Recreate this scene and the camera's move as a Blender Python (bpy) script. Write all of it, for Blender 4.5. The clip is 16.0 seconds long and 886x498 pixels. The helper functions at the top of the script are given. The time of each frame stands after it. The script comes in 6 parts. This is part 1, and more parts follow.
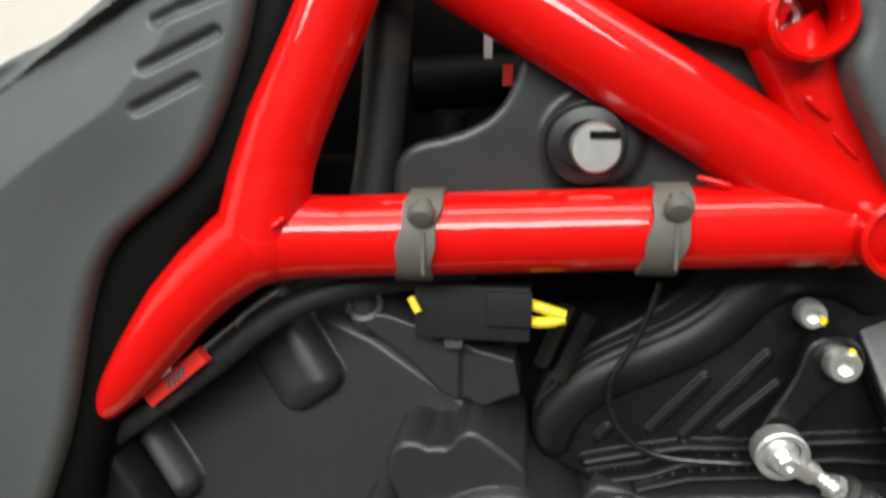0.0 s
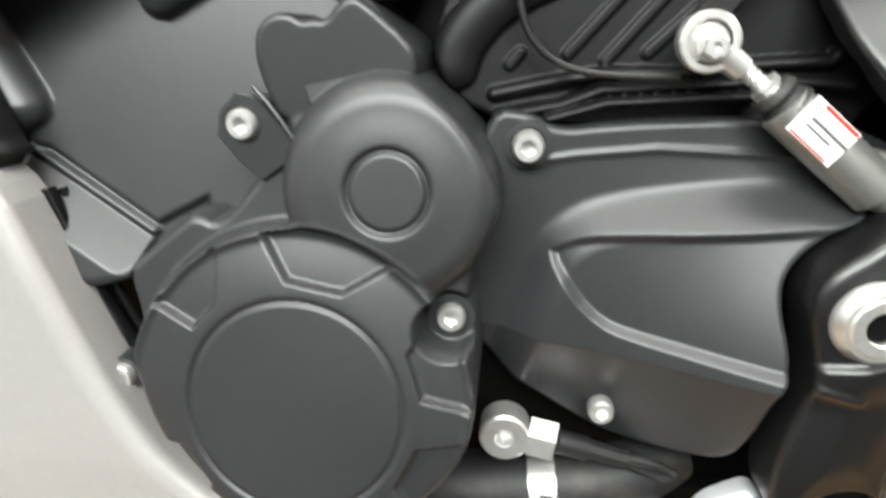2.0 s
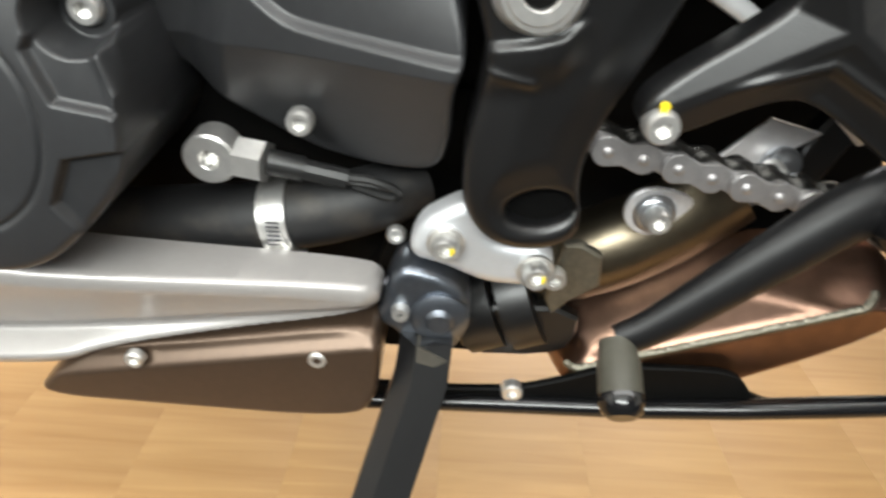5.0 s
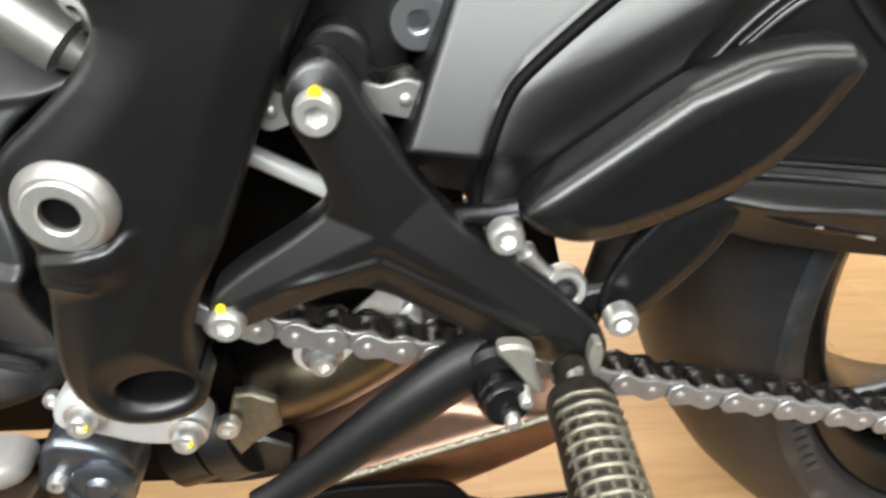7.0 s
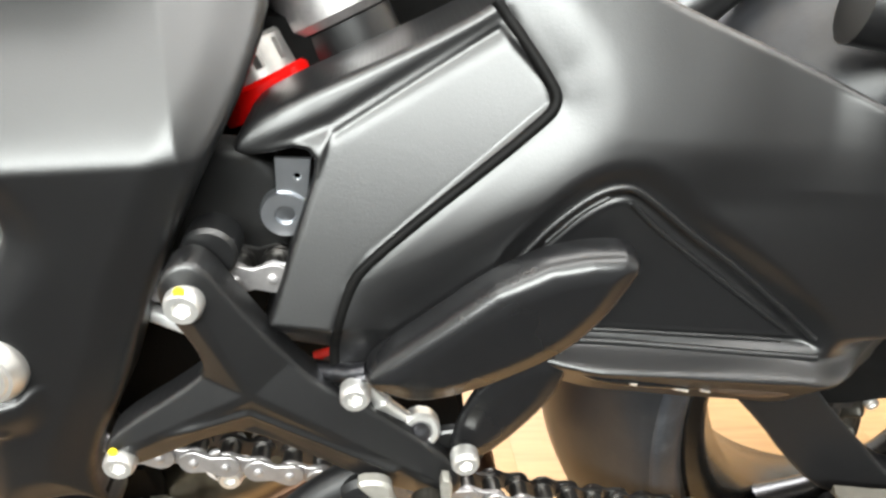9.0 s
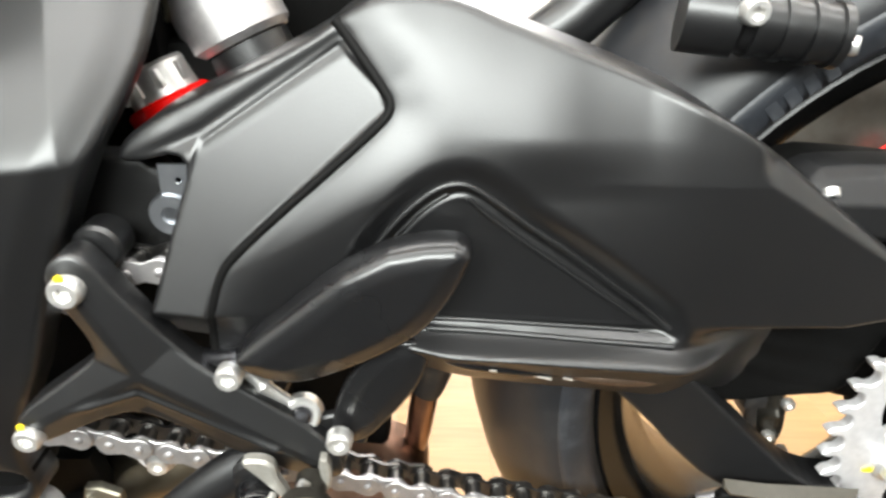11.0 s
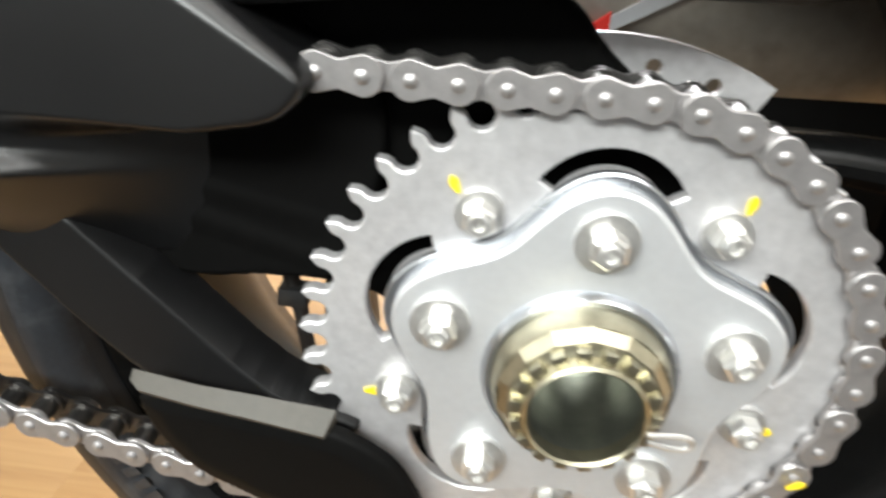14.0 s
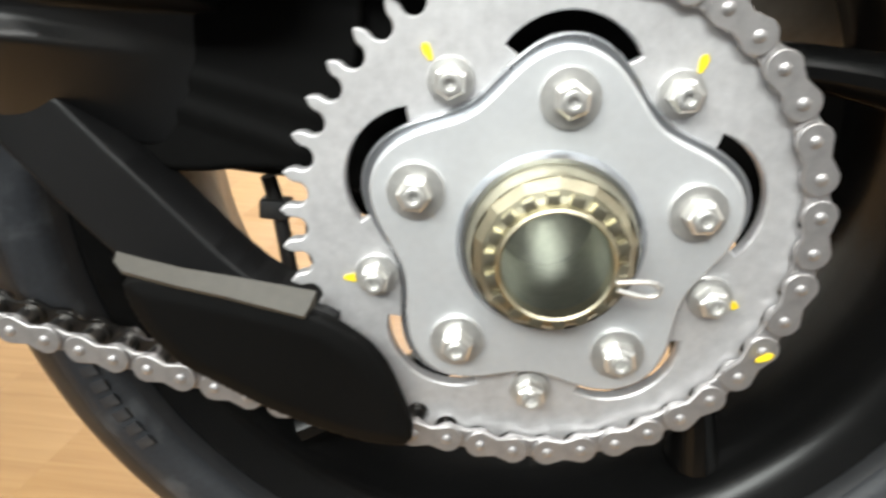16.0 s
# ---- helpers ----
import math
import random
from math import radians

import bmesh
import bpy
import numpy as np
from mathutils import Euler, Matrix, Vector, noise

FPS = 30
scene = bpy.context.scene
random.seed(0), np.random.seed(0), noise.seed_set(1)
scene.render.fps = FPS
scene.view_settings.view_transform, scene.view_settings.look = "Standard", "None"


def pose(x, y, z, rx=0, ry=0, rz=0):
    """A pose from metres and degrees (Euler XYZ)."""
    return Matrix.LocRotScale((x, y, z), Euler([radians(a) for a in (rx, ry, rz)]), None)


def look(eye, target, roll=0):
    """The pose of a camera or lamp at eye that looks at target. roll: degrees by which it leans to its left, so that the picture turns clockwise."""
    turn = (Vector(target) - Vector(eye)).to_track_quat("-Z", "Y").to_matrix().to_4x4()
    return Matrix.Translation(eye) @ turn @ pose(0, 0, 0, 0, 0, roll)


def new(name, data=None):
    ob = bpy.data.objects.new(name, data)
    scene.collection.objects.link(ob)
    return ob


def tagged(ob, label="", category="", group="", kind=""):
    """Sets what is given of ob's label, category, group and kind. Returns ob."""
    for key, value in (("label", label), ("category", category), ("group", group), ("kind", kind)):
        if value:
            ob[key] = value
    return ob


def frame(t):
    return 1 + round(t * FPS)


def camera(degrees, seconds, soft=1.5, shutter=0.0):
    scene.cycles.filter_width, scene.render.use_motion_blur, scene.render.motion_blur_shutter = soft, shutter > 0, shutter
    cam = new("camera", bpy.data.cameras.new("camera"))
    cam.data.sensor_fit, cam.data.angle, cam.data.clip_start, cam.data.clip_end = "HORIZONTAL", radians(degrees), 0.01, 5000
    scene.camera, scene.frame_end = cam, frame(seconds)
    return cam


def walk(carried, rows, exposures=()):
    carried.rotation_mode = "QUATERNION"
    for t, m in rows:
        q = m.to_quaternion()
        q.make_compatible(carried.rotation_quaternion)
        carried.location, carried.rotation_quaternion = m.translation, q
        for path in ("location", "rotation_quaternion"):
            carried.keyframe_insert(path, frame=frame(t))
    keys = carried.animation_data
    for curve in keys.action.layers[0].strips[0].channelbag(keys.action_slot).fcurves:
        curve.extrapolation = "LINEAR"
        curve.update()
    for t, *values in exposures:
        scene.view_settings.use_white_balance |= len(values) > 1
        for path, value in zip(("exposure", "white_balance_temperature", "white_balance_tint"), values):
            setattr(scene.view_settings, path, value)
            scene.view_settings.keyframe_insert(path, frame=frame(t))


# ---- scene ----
cam = camera(67.3, 16.0, soft=2.6, shutter=0.5)
LEAN = 5.0  # degrees by which the motorcycle rests over on its side stand
BIKE = pose(0, 0.40, 0, LEAN) @ Matrix.Translation((0, -0.40, -0.013))
PATH = [
    (0.0, 0.0055, -0.0029, 0.6712, 75.55, 0.23, 7.87),
    (0.5, 0.0107, -0.0061, 0.6355, 74.59, -0.41, 6.88),
    (1.0, 0.0147, -0.0049, 0.5956, 73.51, -1.68, 6.87),
    (1.5, 0.0203, -0.0060, 0.5551, 72.19, -3.12, 6.26),
    (2.0, 0.0447, 0.0010, 0.5043, 71.39, -3.28, 6.07),
    (2.5, 0.0677, 0.0104, 0.4817, 70.51, -2.29, 6.21),
    (3.0, 0.0846, 0.0170, 0.4537, 65.73, -1.40, 6.15),
    (3.2, 0.0997, 0.0223, 0.4464, 64.27, -1.22, 6.83),
    (5.3, 0.1935, 0.0140, 0.4594, 53.88, -3.15, 0.35),
    (5.5, 0.2148, 0.0213, 0.4616, 53.02, -3.50, -1.23),
    (6.0, 0.2515, 0.0329, 0.4807, 54.22, -3.37, -4.22),
    (6.5, 0.2743, 0.0440, 0.5001, 56.07, -2.77, -5.16),
    (7.0, 0.2974, 0.0468, 0.5217, 57.07, -3.15, -5.55),
    (7.5, 0.3164, 0.0488, 0.5496, 57.57, -3.62, -6.03),
    (8.0, 0.3278, 0.0512, 0.5815, 56.01, -4.15, -6.36),
    (8.5, 0.3392, 0.0500, 0.5955, 57.36, -3.99, -6.31),
    (8.7, 0.3445, 0.0415, 0.5907, 59.47, -3.93, -5.60),
    (10.8, 0.4220, -0.0049, 0.5939, 62.89, -1.63, -2.50),
    (11.0, 0.4352, -0.0079, 0.5942, 63.13, -1.44, -1.54),
    (11.5, 0.4803, 0.0043, 0.5806, 62.45, -3.67, -3.19),
    (12.0, 0.5442, 0.0189, 0.5594, 60.53, -4.50, -0.63),
    (12.5, 0.5749, 0.0426, 0.5405, 60.02, -6.68, 1.64),
    (13.0, 0.6188, 0.0678, 0.5048, 62.27, -7.03, 1.38),
    (13.5, 0.6736, 0.0737, 0.4886, 62.69, -6.16, 2.55),
    (14.0, 0.7380, 0.0552, 0.4914, 62.62, -4.93, 4.73),
    (14.5, 0.7742, 0.0369, 0.4731, 62.70, -5.46, 3.21),
    (15.0, 0.7824, 0.0269, 0.4555, 63.14, -5.55, 3.60),
    (15.5, 0.7785, 0.0232, 0.4505, 65.27, -5.17, 2.00),
    (16.0, 0.7490, 0.0133, 0.4273, 68.11, -4.46, 2.86),
]
EXPOSURES = [(0, -0.78), (0.5, -0.10), (1, 0.05), (2, 0.02), (3, -0.30), (5.3, -0.52), (6.5, -0.42), (7.5, -0.15), (8.5, 0.31), (11, 0.21), (12.5, -0.27), (13.5, -0.27), (14, -0.38), (15, -0.50), (16, -0.50)]
walk(cam, [(t, BIKE @ pose(x, y, z, rx, ry, rz)) for t, x, y, z, rx, ry, rz in PATH], EXPOSURES)

# ---- light ----
world = bpy.data.worlds.new("showroom_air")
scene.world = world
world.use_nodes = True
world.node_tree.nodes["Background"].inputs[0].default_value = (0.9, 0.95, 1.0, 1)
world.node_tree.nodes["Background"].inputs[1].default_value = 0.05
scene.view_settings.exposure = 0.0


def area_lamp(x, y, z, sx, sy, power, colour=(1.0, 0.97, 0.93)):
    data = bpy.data.lights.new("panel_lamp", "AREA")
    data.shape, data.size, data.size_y, data.energy, data.color = "RECTANGLE", sx, sy, power, colour
    ob = new("panel_lamp", data)
    ob.matrix_world = pose(x, y, z)
    return ob


LAMPS = [(-1.6, -0.8), (0.4, -0.8), (2.4, -0.8), (-1.6, 0.9), (0.4, 0.9), (2.4, 0.9)]
for lx, ly in LAMPS:
    area_lamp(lx, ly, 2.955, 1.98, 0.6, 46, (0.98, 0.98, 0.96))
# daylight through the high window beyond the motorcycle
day = area_lamp(0.9, 3.82, 2.35, 1.3, 0.8, 150, (0.98, 0.98, 1.0))
day.matrix_world = look((0.9, 3.82, 2.35), (0.45, 0.4, 0.1))
# daylight through the high shop window behind the camera
front = area_lamp(-0.65, -3.02, 2.3, 3.9, 0.95, 480, (0.93, 0.97, 0.94))
front.matrix_world = pose(-0.65, -3.02, 2.3, 90)

# ---- materials ----


def node_mat(name, colour, rough, metal=0.0, vary=0.12, grain=60.0, bump=0.05, bump_scale=900.0, coat=0.0, spec=0.5, dirt=0.0, dirt_colour=(0.25, 0.2, 0.15)):
    """A painted, cast or moulded surface with variation at two scales, dust and fine relief."""
    m = bpy.data.materials.new(name)
    m.use_nodes = True
    n, l = m.node_tree.nodes, m.node_tree.links
    b = n["Principled BSDF"]
    co = n.new("ShaderNodeTexCoord")
    big, fine, rel = (n.new("ShaderNodeTexNoise") for _ in range(3))
    for t, s in ((big, grain * 0.25), (fine, grain * 4), (rel, bump_scale)):
        t.inputs["Scale"].default_value = s
        t.inputs["Detail"].default_value = 4
        l.new(co.outputs["Object"], t.inputs["Vector"])
    add = n.new("ShaderNodeMath")
    add.operation = "ADD"
    l.new(big.outputs["Fac"], add.inputs[0])
    l.new(fine.outputs["Fac"], add.inputs[1])
    ramp = n.new("ShaderNodeMapRange")
    ramp.inputs["From Min"].default_value, ramp.inputs["From Max"].default_value = 0.6, 1.4
    l.new(add.outputs[0], ramp.inputs["Value"])
    mix = n.new("ShaderNodeMix")
    mix.data_type = "RGBA"
    mix.inputs["A"].default_value = (*[c * (1 - vary) for c in colour], 1)
    mix.inputs["B"].default_value = (*[min(1, c * (1 + vary)) for c in colour], 1)
    l.new(ramp.outputs[0], mix.inputs["Factor"])
    out = mix.outputs["Result"]
    if dirt:
        dn = n.new("ShaderNodeTexNoise")
        dn.inputs["Scale"].default_value, dn.inputs["Detail"].default_value = 45.0, 6
        l.new(co.outputs["Object"], dn.inputs["Vector"])
        dr = n.new("ShaderNodeMapRange")
        dr.inputs["From Min"].default_value, dr.inputs["From Max"].default_value, dr.inputs["To Max"].default_value = 0.52, 0.8, dirt
        l.new(dn.outputs["Fac"], dr.inputs["Value"])
        dm = n.new("ShaderNodeMix")
        dm.data_type = "RGBA"
        dm.inputs["B"].default_value = (*dirt_colour, 1)
        l.new(dr.outputs[0], dm.inputs["Factor"])
        l.new(out, dm.inputs["A"])
        out = dm.outputs["Result"]
    l.new(out, b.inputs["Base Color"])
    rr = n.new("ShaderNodeMapRange")
    rr.inputs["To Min"].default_value, rr.inputs["To Max"].default_value = max(0.02, rough * 0.85), min(1, rough * 1.15)
    l.new(big.outputs["Fac"], rr.inputs["Value"])
    l.new(rr.outputs[0], b.inputs["Roughness"])
    b.inputs["Metallic"].default_value = metal
    b.inputs["Specular IOR Level"].default_value = spec
    b.inputs["Coat Weight"].default_value = coat
    b.inputs["Coat Roughness"].default_value = 0.04
    bp = n.new("ShaderNodeBump")
    bp.inputs["Strength"].default_value, bp.inputs["Distance"].default_value = bump, 0.0006
    l.new(rel.outputs["Fac"], bp.inputs["Height"])
    l.new(bp.outputs[0], b.inputs["Normal"])
    return m


RED = node_mat("red_gloss_paint", (0.55, 0.003, 0.002), 0.5, vary=0.05, bump=0.012, bump_scale=220, coat=0.75, spec=0.05)
BLACK_CAST = node_mat("matt_black_cast_paint", (0.0205, 0.021, 0.0225), 0.40, vary=0.15, bump=0.10, bump_scale=1400)
BLACK_SATIN = node_mat("satin_black_paint", (0.004, 0.004, 0.0043), 0.36, vary=0.12, bump=0.10, bump_scale=1100, spec=0.66)
# for black parts and recesses; the shade of inner hollows is in the colour
BLACK_DEEP = node_mat("deep_black_and_shade", (0.0030, 0.0029, 0.0028), 0.55, vary=0.2, bump=0.08, spec=0.08)
BLACK_GLOSS = node_mat("gloss_black_plastic", (0.005, 0.005, 0.0055), 0.16, vary=0.1, bump=0.02)
RIM = node_mat("black_wheel_enamel", (0.003, 0.003, 0.003), 0.24, vary=0.1, bump=0.02, spec=0.22)
GREY_PLASTIC = node_mat("dark_grey_grained_plastic", (0.060, 0.064, 0.064), 0.5, vary=0.08, bump=0.15, bump_scale=1600)
RUBBER = node_mat("black_rubber", (0.008, 0.008, 0.0085), 0.6, vary=0.2, bump=0.2, bump_scale=700, dirt=0.15)
STRAP = node_mat("grey_rubber_strap", (0.085, 0.078, 0.066), 0.62, vary=0.1, bump=0.15)
ZINC = node_mat("zinc_plated_steel", (0.72, 0.71, 0.69), 0.35, 0.85, vary=0.12, bump=0.1, bump_scale=500)
STEEL = node_mat("bright_steel", (0.67, 0.66, 0.67), 0.45, 0.65, vary=0.15, bump=0.1, bump_scale=700)
CHAIN_STEEL = node_mat("grey_chain_steel", (0.40, 0.385, 0.385), 0.42, 0.8, vary=0.2, bump=0.12)
DARK_STEEL = node_mat("dark_oiled_steel", (0.10, 0.10, 0.11), 0.34, 1.0, vary=0.25, bump=0.15)
ALU = node_mat("anodised_aluminium", (0.66, 0.67, 0.69), 0.47, 0.65, vary=0.05, bump=0.08, bump_scale=900)
GOLD = node_mat("olive_gold_plating", (0.46, 0.43, 0.32), 0.36, 1.0, vary=0.15, bump=0.1)
SILVER = node_mat("silver_painted_plastic", (0.315, 0.299, 0.289), 0.36, 0.25, vary=0.04, bump=0.05, coat=0.25)
# brushed steel; the warm reflection of the wood floor is put into its colour
EXHAUST = node_mat("warm_reflection_steel", (0.24, 0.145, 0.105), 0.33, 1.0, vary=0.2, grain=25, bump=0.2, dirt=0.35, dirt_colour=(0.12, 0.08, 0.05))
YELLOW = node_mat("yellow_marker_paint", (0.85, 0.62, 0.02), 0.5, vary=0.1)
WHITE = node_mat("white_label", (0.82, 0.82, 0.80), 0.45, vary=0.03)
RED_FLAT = node_mat("red_label", (0.75, 0.03, 0.02), 0.45, vary=0.05)
GREY_INK = node_mat("grey_print", (0.10, 0.10, 0.10), 0.5)
WORN = node_mat("worn_black_peg_metal", (0.21, 0.195, 0.155), 0.42, 0.9, vary=0.35, bump=0.2)
BLUE_STEEL = node_mat("blued_steel", (0.15, 0.165, 0.19), 0.34, 0.9, vary=0.15, bump=0.1)
CHAIN_DARK = node_mat("dark_rear_chain_steel", (0.155, 0.150, 0.145), 0.34, 1.0, vary=0.2, bump=0.1)
# for the unseen south wall: dark grey added to dim reflections in upright faces
WALL_DARK = node_mat("reflection_dimming_grey", (0.15, 0.15, 0.15), 0.8, vary=0.03, grain=3, bump=0.1, bump_scale=200)
TYRE = node_mat("tyre_rubber", (0.012, 0.0125, 0.014), 0.42, vary=0.2, bump=0.12, bump_scale=400, dirt=0.04, spec=0.35)
# dusty tyre rubber with the bluish sheen of window light put into the colour
BLUE_SHEEN_RUBBER = node_mat("dusty_blue_sheen_rubber", (0.015, 0.017, 0.021), 0.48, vary=0.35, grain=90, bump=0.2, bump_scale=400, dirt=0.2, dirt_colour=(0.2, 0.2, 0.2))
HEEL = node_mat("smooth_black_guard_plastic", (0.006, 0.006, 0.0065), 0.27, vary=0.1, bump=0.04)
OLIVE = node_mat("olive_brown_pipe_steel", (0.19, 0.160, 0.115), 0.33, 1.0, vary=0.2, grain=25, bump=0.15)
# dark gloss with the brown of the wood floor put into its colour
DARK_TRIM = node_mat("floor_browned_dark_gloss", (0.085, 0.056, 0.038), 0.34, 0.6, vary=0.08, bump=0.03)
PEG_RUBBER = node_mat("olive_worn_rubber", (0.055, 0.052, 0.040), 0.5, vary=0.2, bump=0.15)
WORN_DARK = node_mat("worn_olive_black_metal", (0.030, 0.027, 0.022), 0.45, 0.6, vary=0.35, bump=0.2)
PALE_EDGE = node_mat("pale_grey_edge", (0.050, 0.045, 0.036), 0.5, vary=0.2, bump=0.2)
# zinc with the carrier flange's blue-grey shading put into its colour
FLANGE = node_mat("blue_shaded_zinc", (0.46, 0.48, 0.51), 0.28, 0.95, vary=0.08, bump=0.05)
SEMI = node_mat("smooth_black_engine_paint", (0.006, 0.006, 0.0064), 0.45, vary=0.15, bump=0.08, bump_scale=1200, spec=0.3)
CLEVIS = node_mat("bare_forged_aluminium", (0.27, 0.26, 0.235), 0.45, 0.5, vary=0.2, bump=0.2)
CHROME = node_mat("bright_chrome_plate", (0.86, 0.86, 0.87), 0.30, 0.45, vary=0.05, bump=0.03)
SENSOR = node_mat("grey_satin_aluminium", (0.30, 0.30, 0.285), 0.42, 0.8, vary=0.08, bump=0.08, bump_scale=900)
CONNECT = node_mat("black_connector_plastic", (0.012, 0.012, 0.012), 0.42, bump=0.05)
SILENCER = node_mat("dull_silencer_steel", (0.34, 0.31, 0.27), 0.45, 0.8, vary=0.15, grain=25, bump=0.15, dirt=0.3, dirt_colour=(0.08, 0.06, 0.05))
WALL = node_mat("white_wall_paint", (0.78, 0.78, 0.76), 0.8, vary=0.03, grain=3, bump=0.1, bump_scale=200)


# ---- shape helpers ----


class Geo:
    """Vertices and faces that become one mesh."""

    def __init__(self):
        self.v, self.f = [], []

    def add(self, v, f, m=None):
        k = len(self.v)
        self.v += [tuple(m @ Vector(p)) for p in v] if m is not None else [tuple(p) for p in v]
        self.f += [tuple(i + k for i in q) for q in f]
        return self


def mesh_of(name, geo, material, smooth=35):
    me = bpy.data.meshes.new(name)
    me.from_pydata(geo.v, [], geo.f)
    me.materials.append(material)
    if smooth:
        me.shade_smooth()
        me.set_sharp_from_angle(angle=radians(smooth))
    me.update()
    return me


def part(name, geo, material, parent, label="", smooth=35):
    ob = new(name, mesh_of(name, geo, material, smooth))
    ob.parent = parent
    if label:
        tagged(ob, label)
    return ob


def share(name, me, parent, m, label=""):
    ob = new(name, me)
    ob.parent = parent
    ob.matrix_basis = m
    if label:
        tagged(ob, label)
    return ob


def chaikin(pts, times=2, closed=True):
    p = np.array(pts, float)
    for _ in range(times):
        q = np.roll(p, -1, 0) if closed else p[1:]
        a = p if closed else p[:-1]
        cut = np.stack([0.75 * a + 0.25 * q, 0.25 * a + 0.75 * q], 1).reshape(-1, p.shape[1])
        p = cut if closed else np.concatenate([p[:1], cut, p[-1:]])
    return p


def near_line(x, z, pts, closed=False):
    """Distance to a line of points and the nearest place on it."""
    p = np.array(pts, float)
    best, bx, bz = np.full(np.shape(x), 1e9), np.zeros(np.shape(x)), np.zeros(np.shape(x))
    for i in range(len(p) if closed else len(p) - 1):
        a, b = p[i], p[(i + 1) % len(p)]
        e = b - a
        s = np.clip(((x - a[0]) * e[0] + (z - a[1]) * e[1]) / max(e @ e, 1e-12), 0, 1)
        qx, qz = a[0] + s * e[0], a[1] + s * e[1]
        d = np.hypot(x - qx, z - qz)
        k = d < best
        best, bx, bz = np.where(k, d, best), np.where(k, qx, bx), np.where(k, qz, bz)
    return best, bx, bz


def inside(x, z, pts):
    p = np.array(pts, float)
    r = np.zeros(np.shape(x), bool)
    for a, b in zip(p, np.roll(p, -1, 0)):
        with np.errstate(divide="ignore", invalid="ignore"):
            r ^= ((a[1] > z) != (b[1] > z)) & (x < (b[0] - a[0]) * (z - a[1]) / (b[1] - a[1] + 1e-15) + a[0])
    return r


def signed(x, z, pts):
    """Signed distance to a closed outline, positive inside, and the nearest place on it."""
    d, bx, bz = near_line(x, z, pts, True)
    return np.where(inside(x, z, pts), d, -d), bx, bz


def step(a, b, v):
    t = np.clip((v - a) / (b - a), 0, 1)
    return t * t * (3 - 2 * t)


def groove(d, width):
    return np.exp(-((d / width) ** 2))


def relief(name, pts, y0, back, material, parent, h=None, res=0.002, edge=0.004, cut=2, holes=(), label="", ridge=0.0):
    """A casting seen from its side: an outline in x and z whose face stands at y0 and rises towards -y by h(x, z, d)."""
    lines = [chaikin(pts, cut)] + [chaikin(q, cut) for q in holes]
    lo, hi = lines[0].min(0) - res, lines[0].max(0) + res
    gx, gz = np.meshgrid(np.arange(lo[0], hi[0] + res, res), np.arange(lo[1], hi[1] + res, res), indexing="ij")

    def field(x, z):
        d, bx, bz = signed(x, z, lines[0])
        for q in lines[1:]:
            e, ex, ez = signed(x, z, q)
            k = -e < d
            d, bx, bz = np.where(k, -e, d), np.where(k, ex, bx), np.where(k, ez, bz)
        return d, bx, bz

    d, bx, bz = field(gx, gz)
    ins = d > 0.15 * res
    x, z, d = np.where(ins, gx, bx), np.where(ins, gz, bz), np.where(ins, d, 0)
    k = 1 - np.clip(d / edge, 0, 1)
    y = y0 + edge * (1 - np.sqrt(1 - k * k))
    if h:
        y = y - h(x, z, d)
    rear = back(x, z) if callable(back) else back
    y = np.minimum(y, rear - 0.001)
    cell = ins[:-1, :-1] | ins[1:, :-1] | ins[:-1, 1:] | ins[1:, 1:]
    nz = gx.shape[1]
    i, j = np.nonzero(cell)
    a = i * nz + j
    quads = np.stack([a, a + nz, a + nz + 1, a + 1], 1)
    used, inv = np.unique(quads, return_inverse=True)
    quads = inv.reshape(-1, 4)
    v = np.stack([x.ravel()[used], y.ravel()[used], z.ravel()[used]], 1)
    e = np.concatenate([quads[:, [0, 1]], quads[:, [1, 2]], quads[:, [2, 3]], quads[:, [3, 0]]])
    _, first, count = np.unique(np.sort(e, 1), axis=0, return_index=True, return_counts=True)
    rim = e[first[count == 1]]
    at = {int(p): n for n, p in enumerate(np.unique(rim))}
    low = v[list(at)].copy()
    low[:, 1] = back(low[:, 0], low[:, 2]) if callable(back) else back
    n0 = len(v)
    skirt = [(int(q), int(p), n0 + at[int(p)], n0 + at[int(q)]) for p, q in rim]
    geo = Geo()
    geo.v = np.concatenate([v, low]).tolist()
    geo.f = quads.tolist() + skirt
    return part(name, geo, material, parent, label, 82)


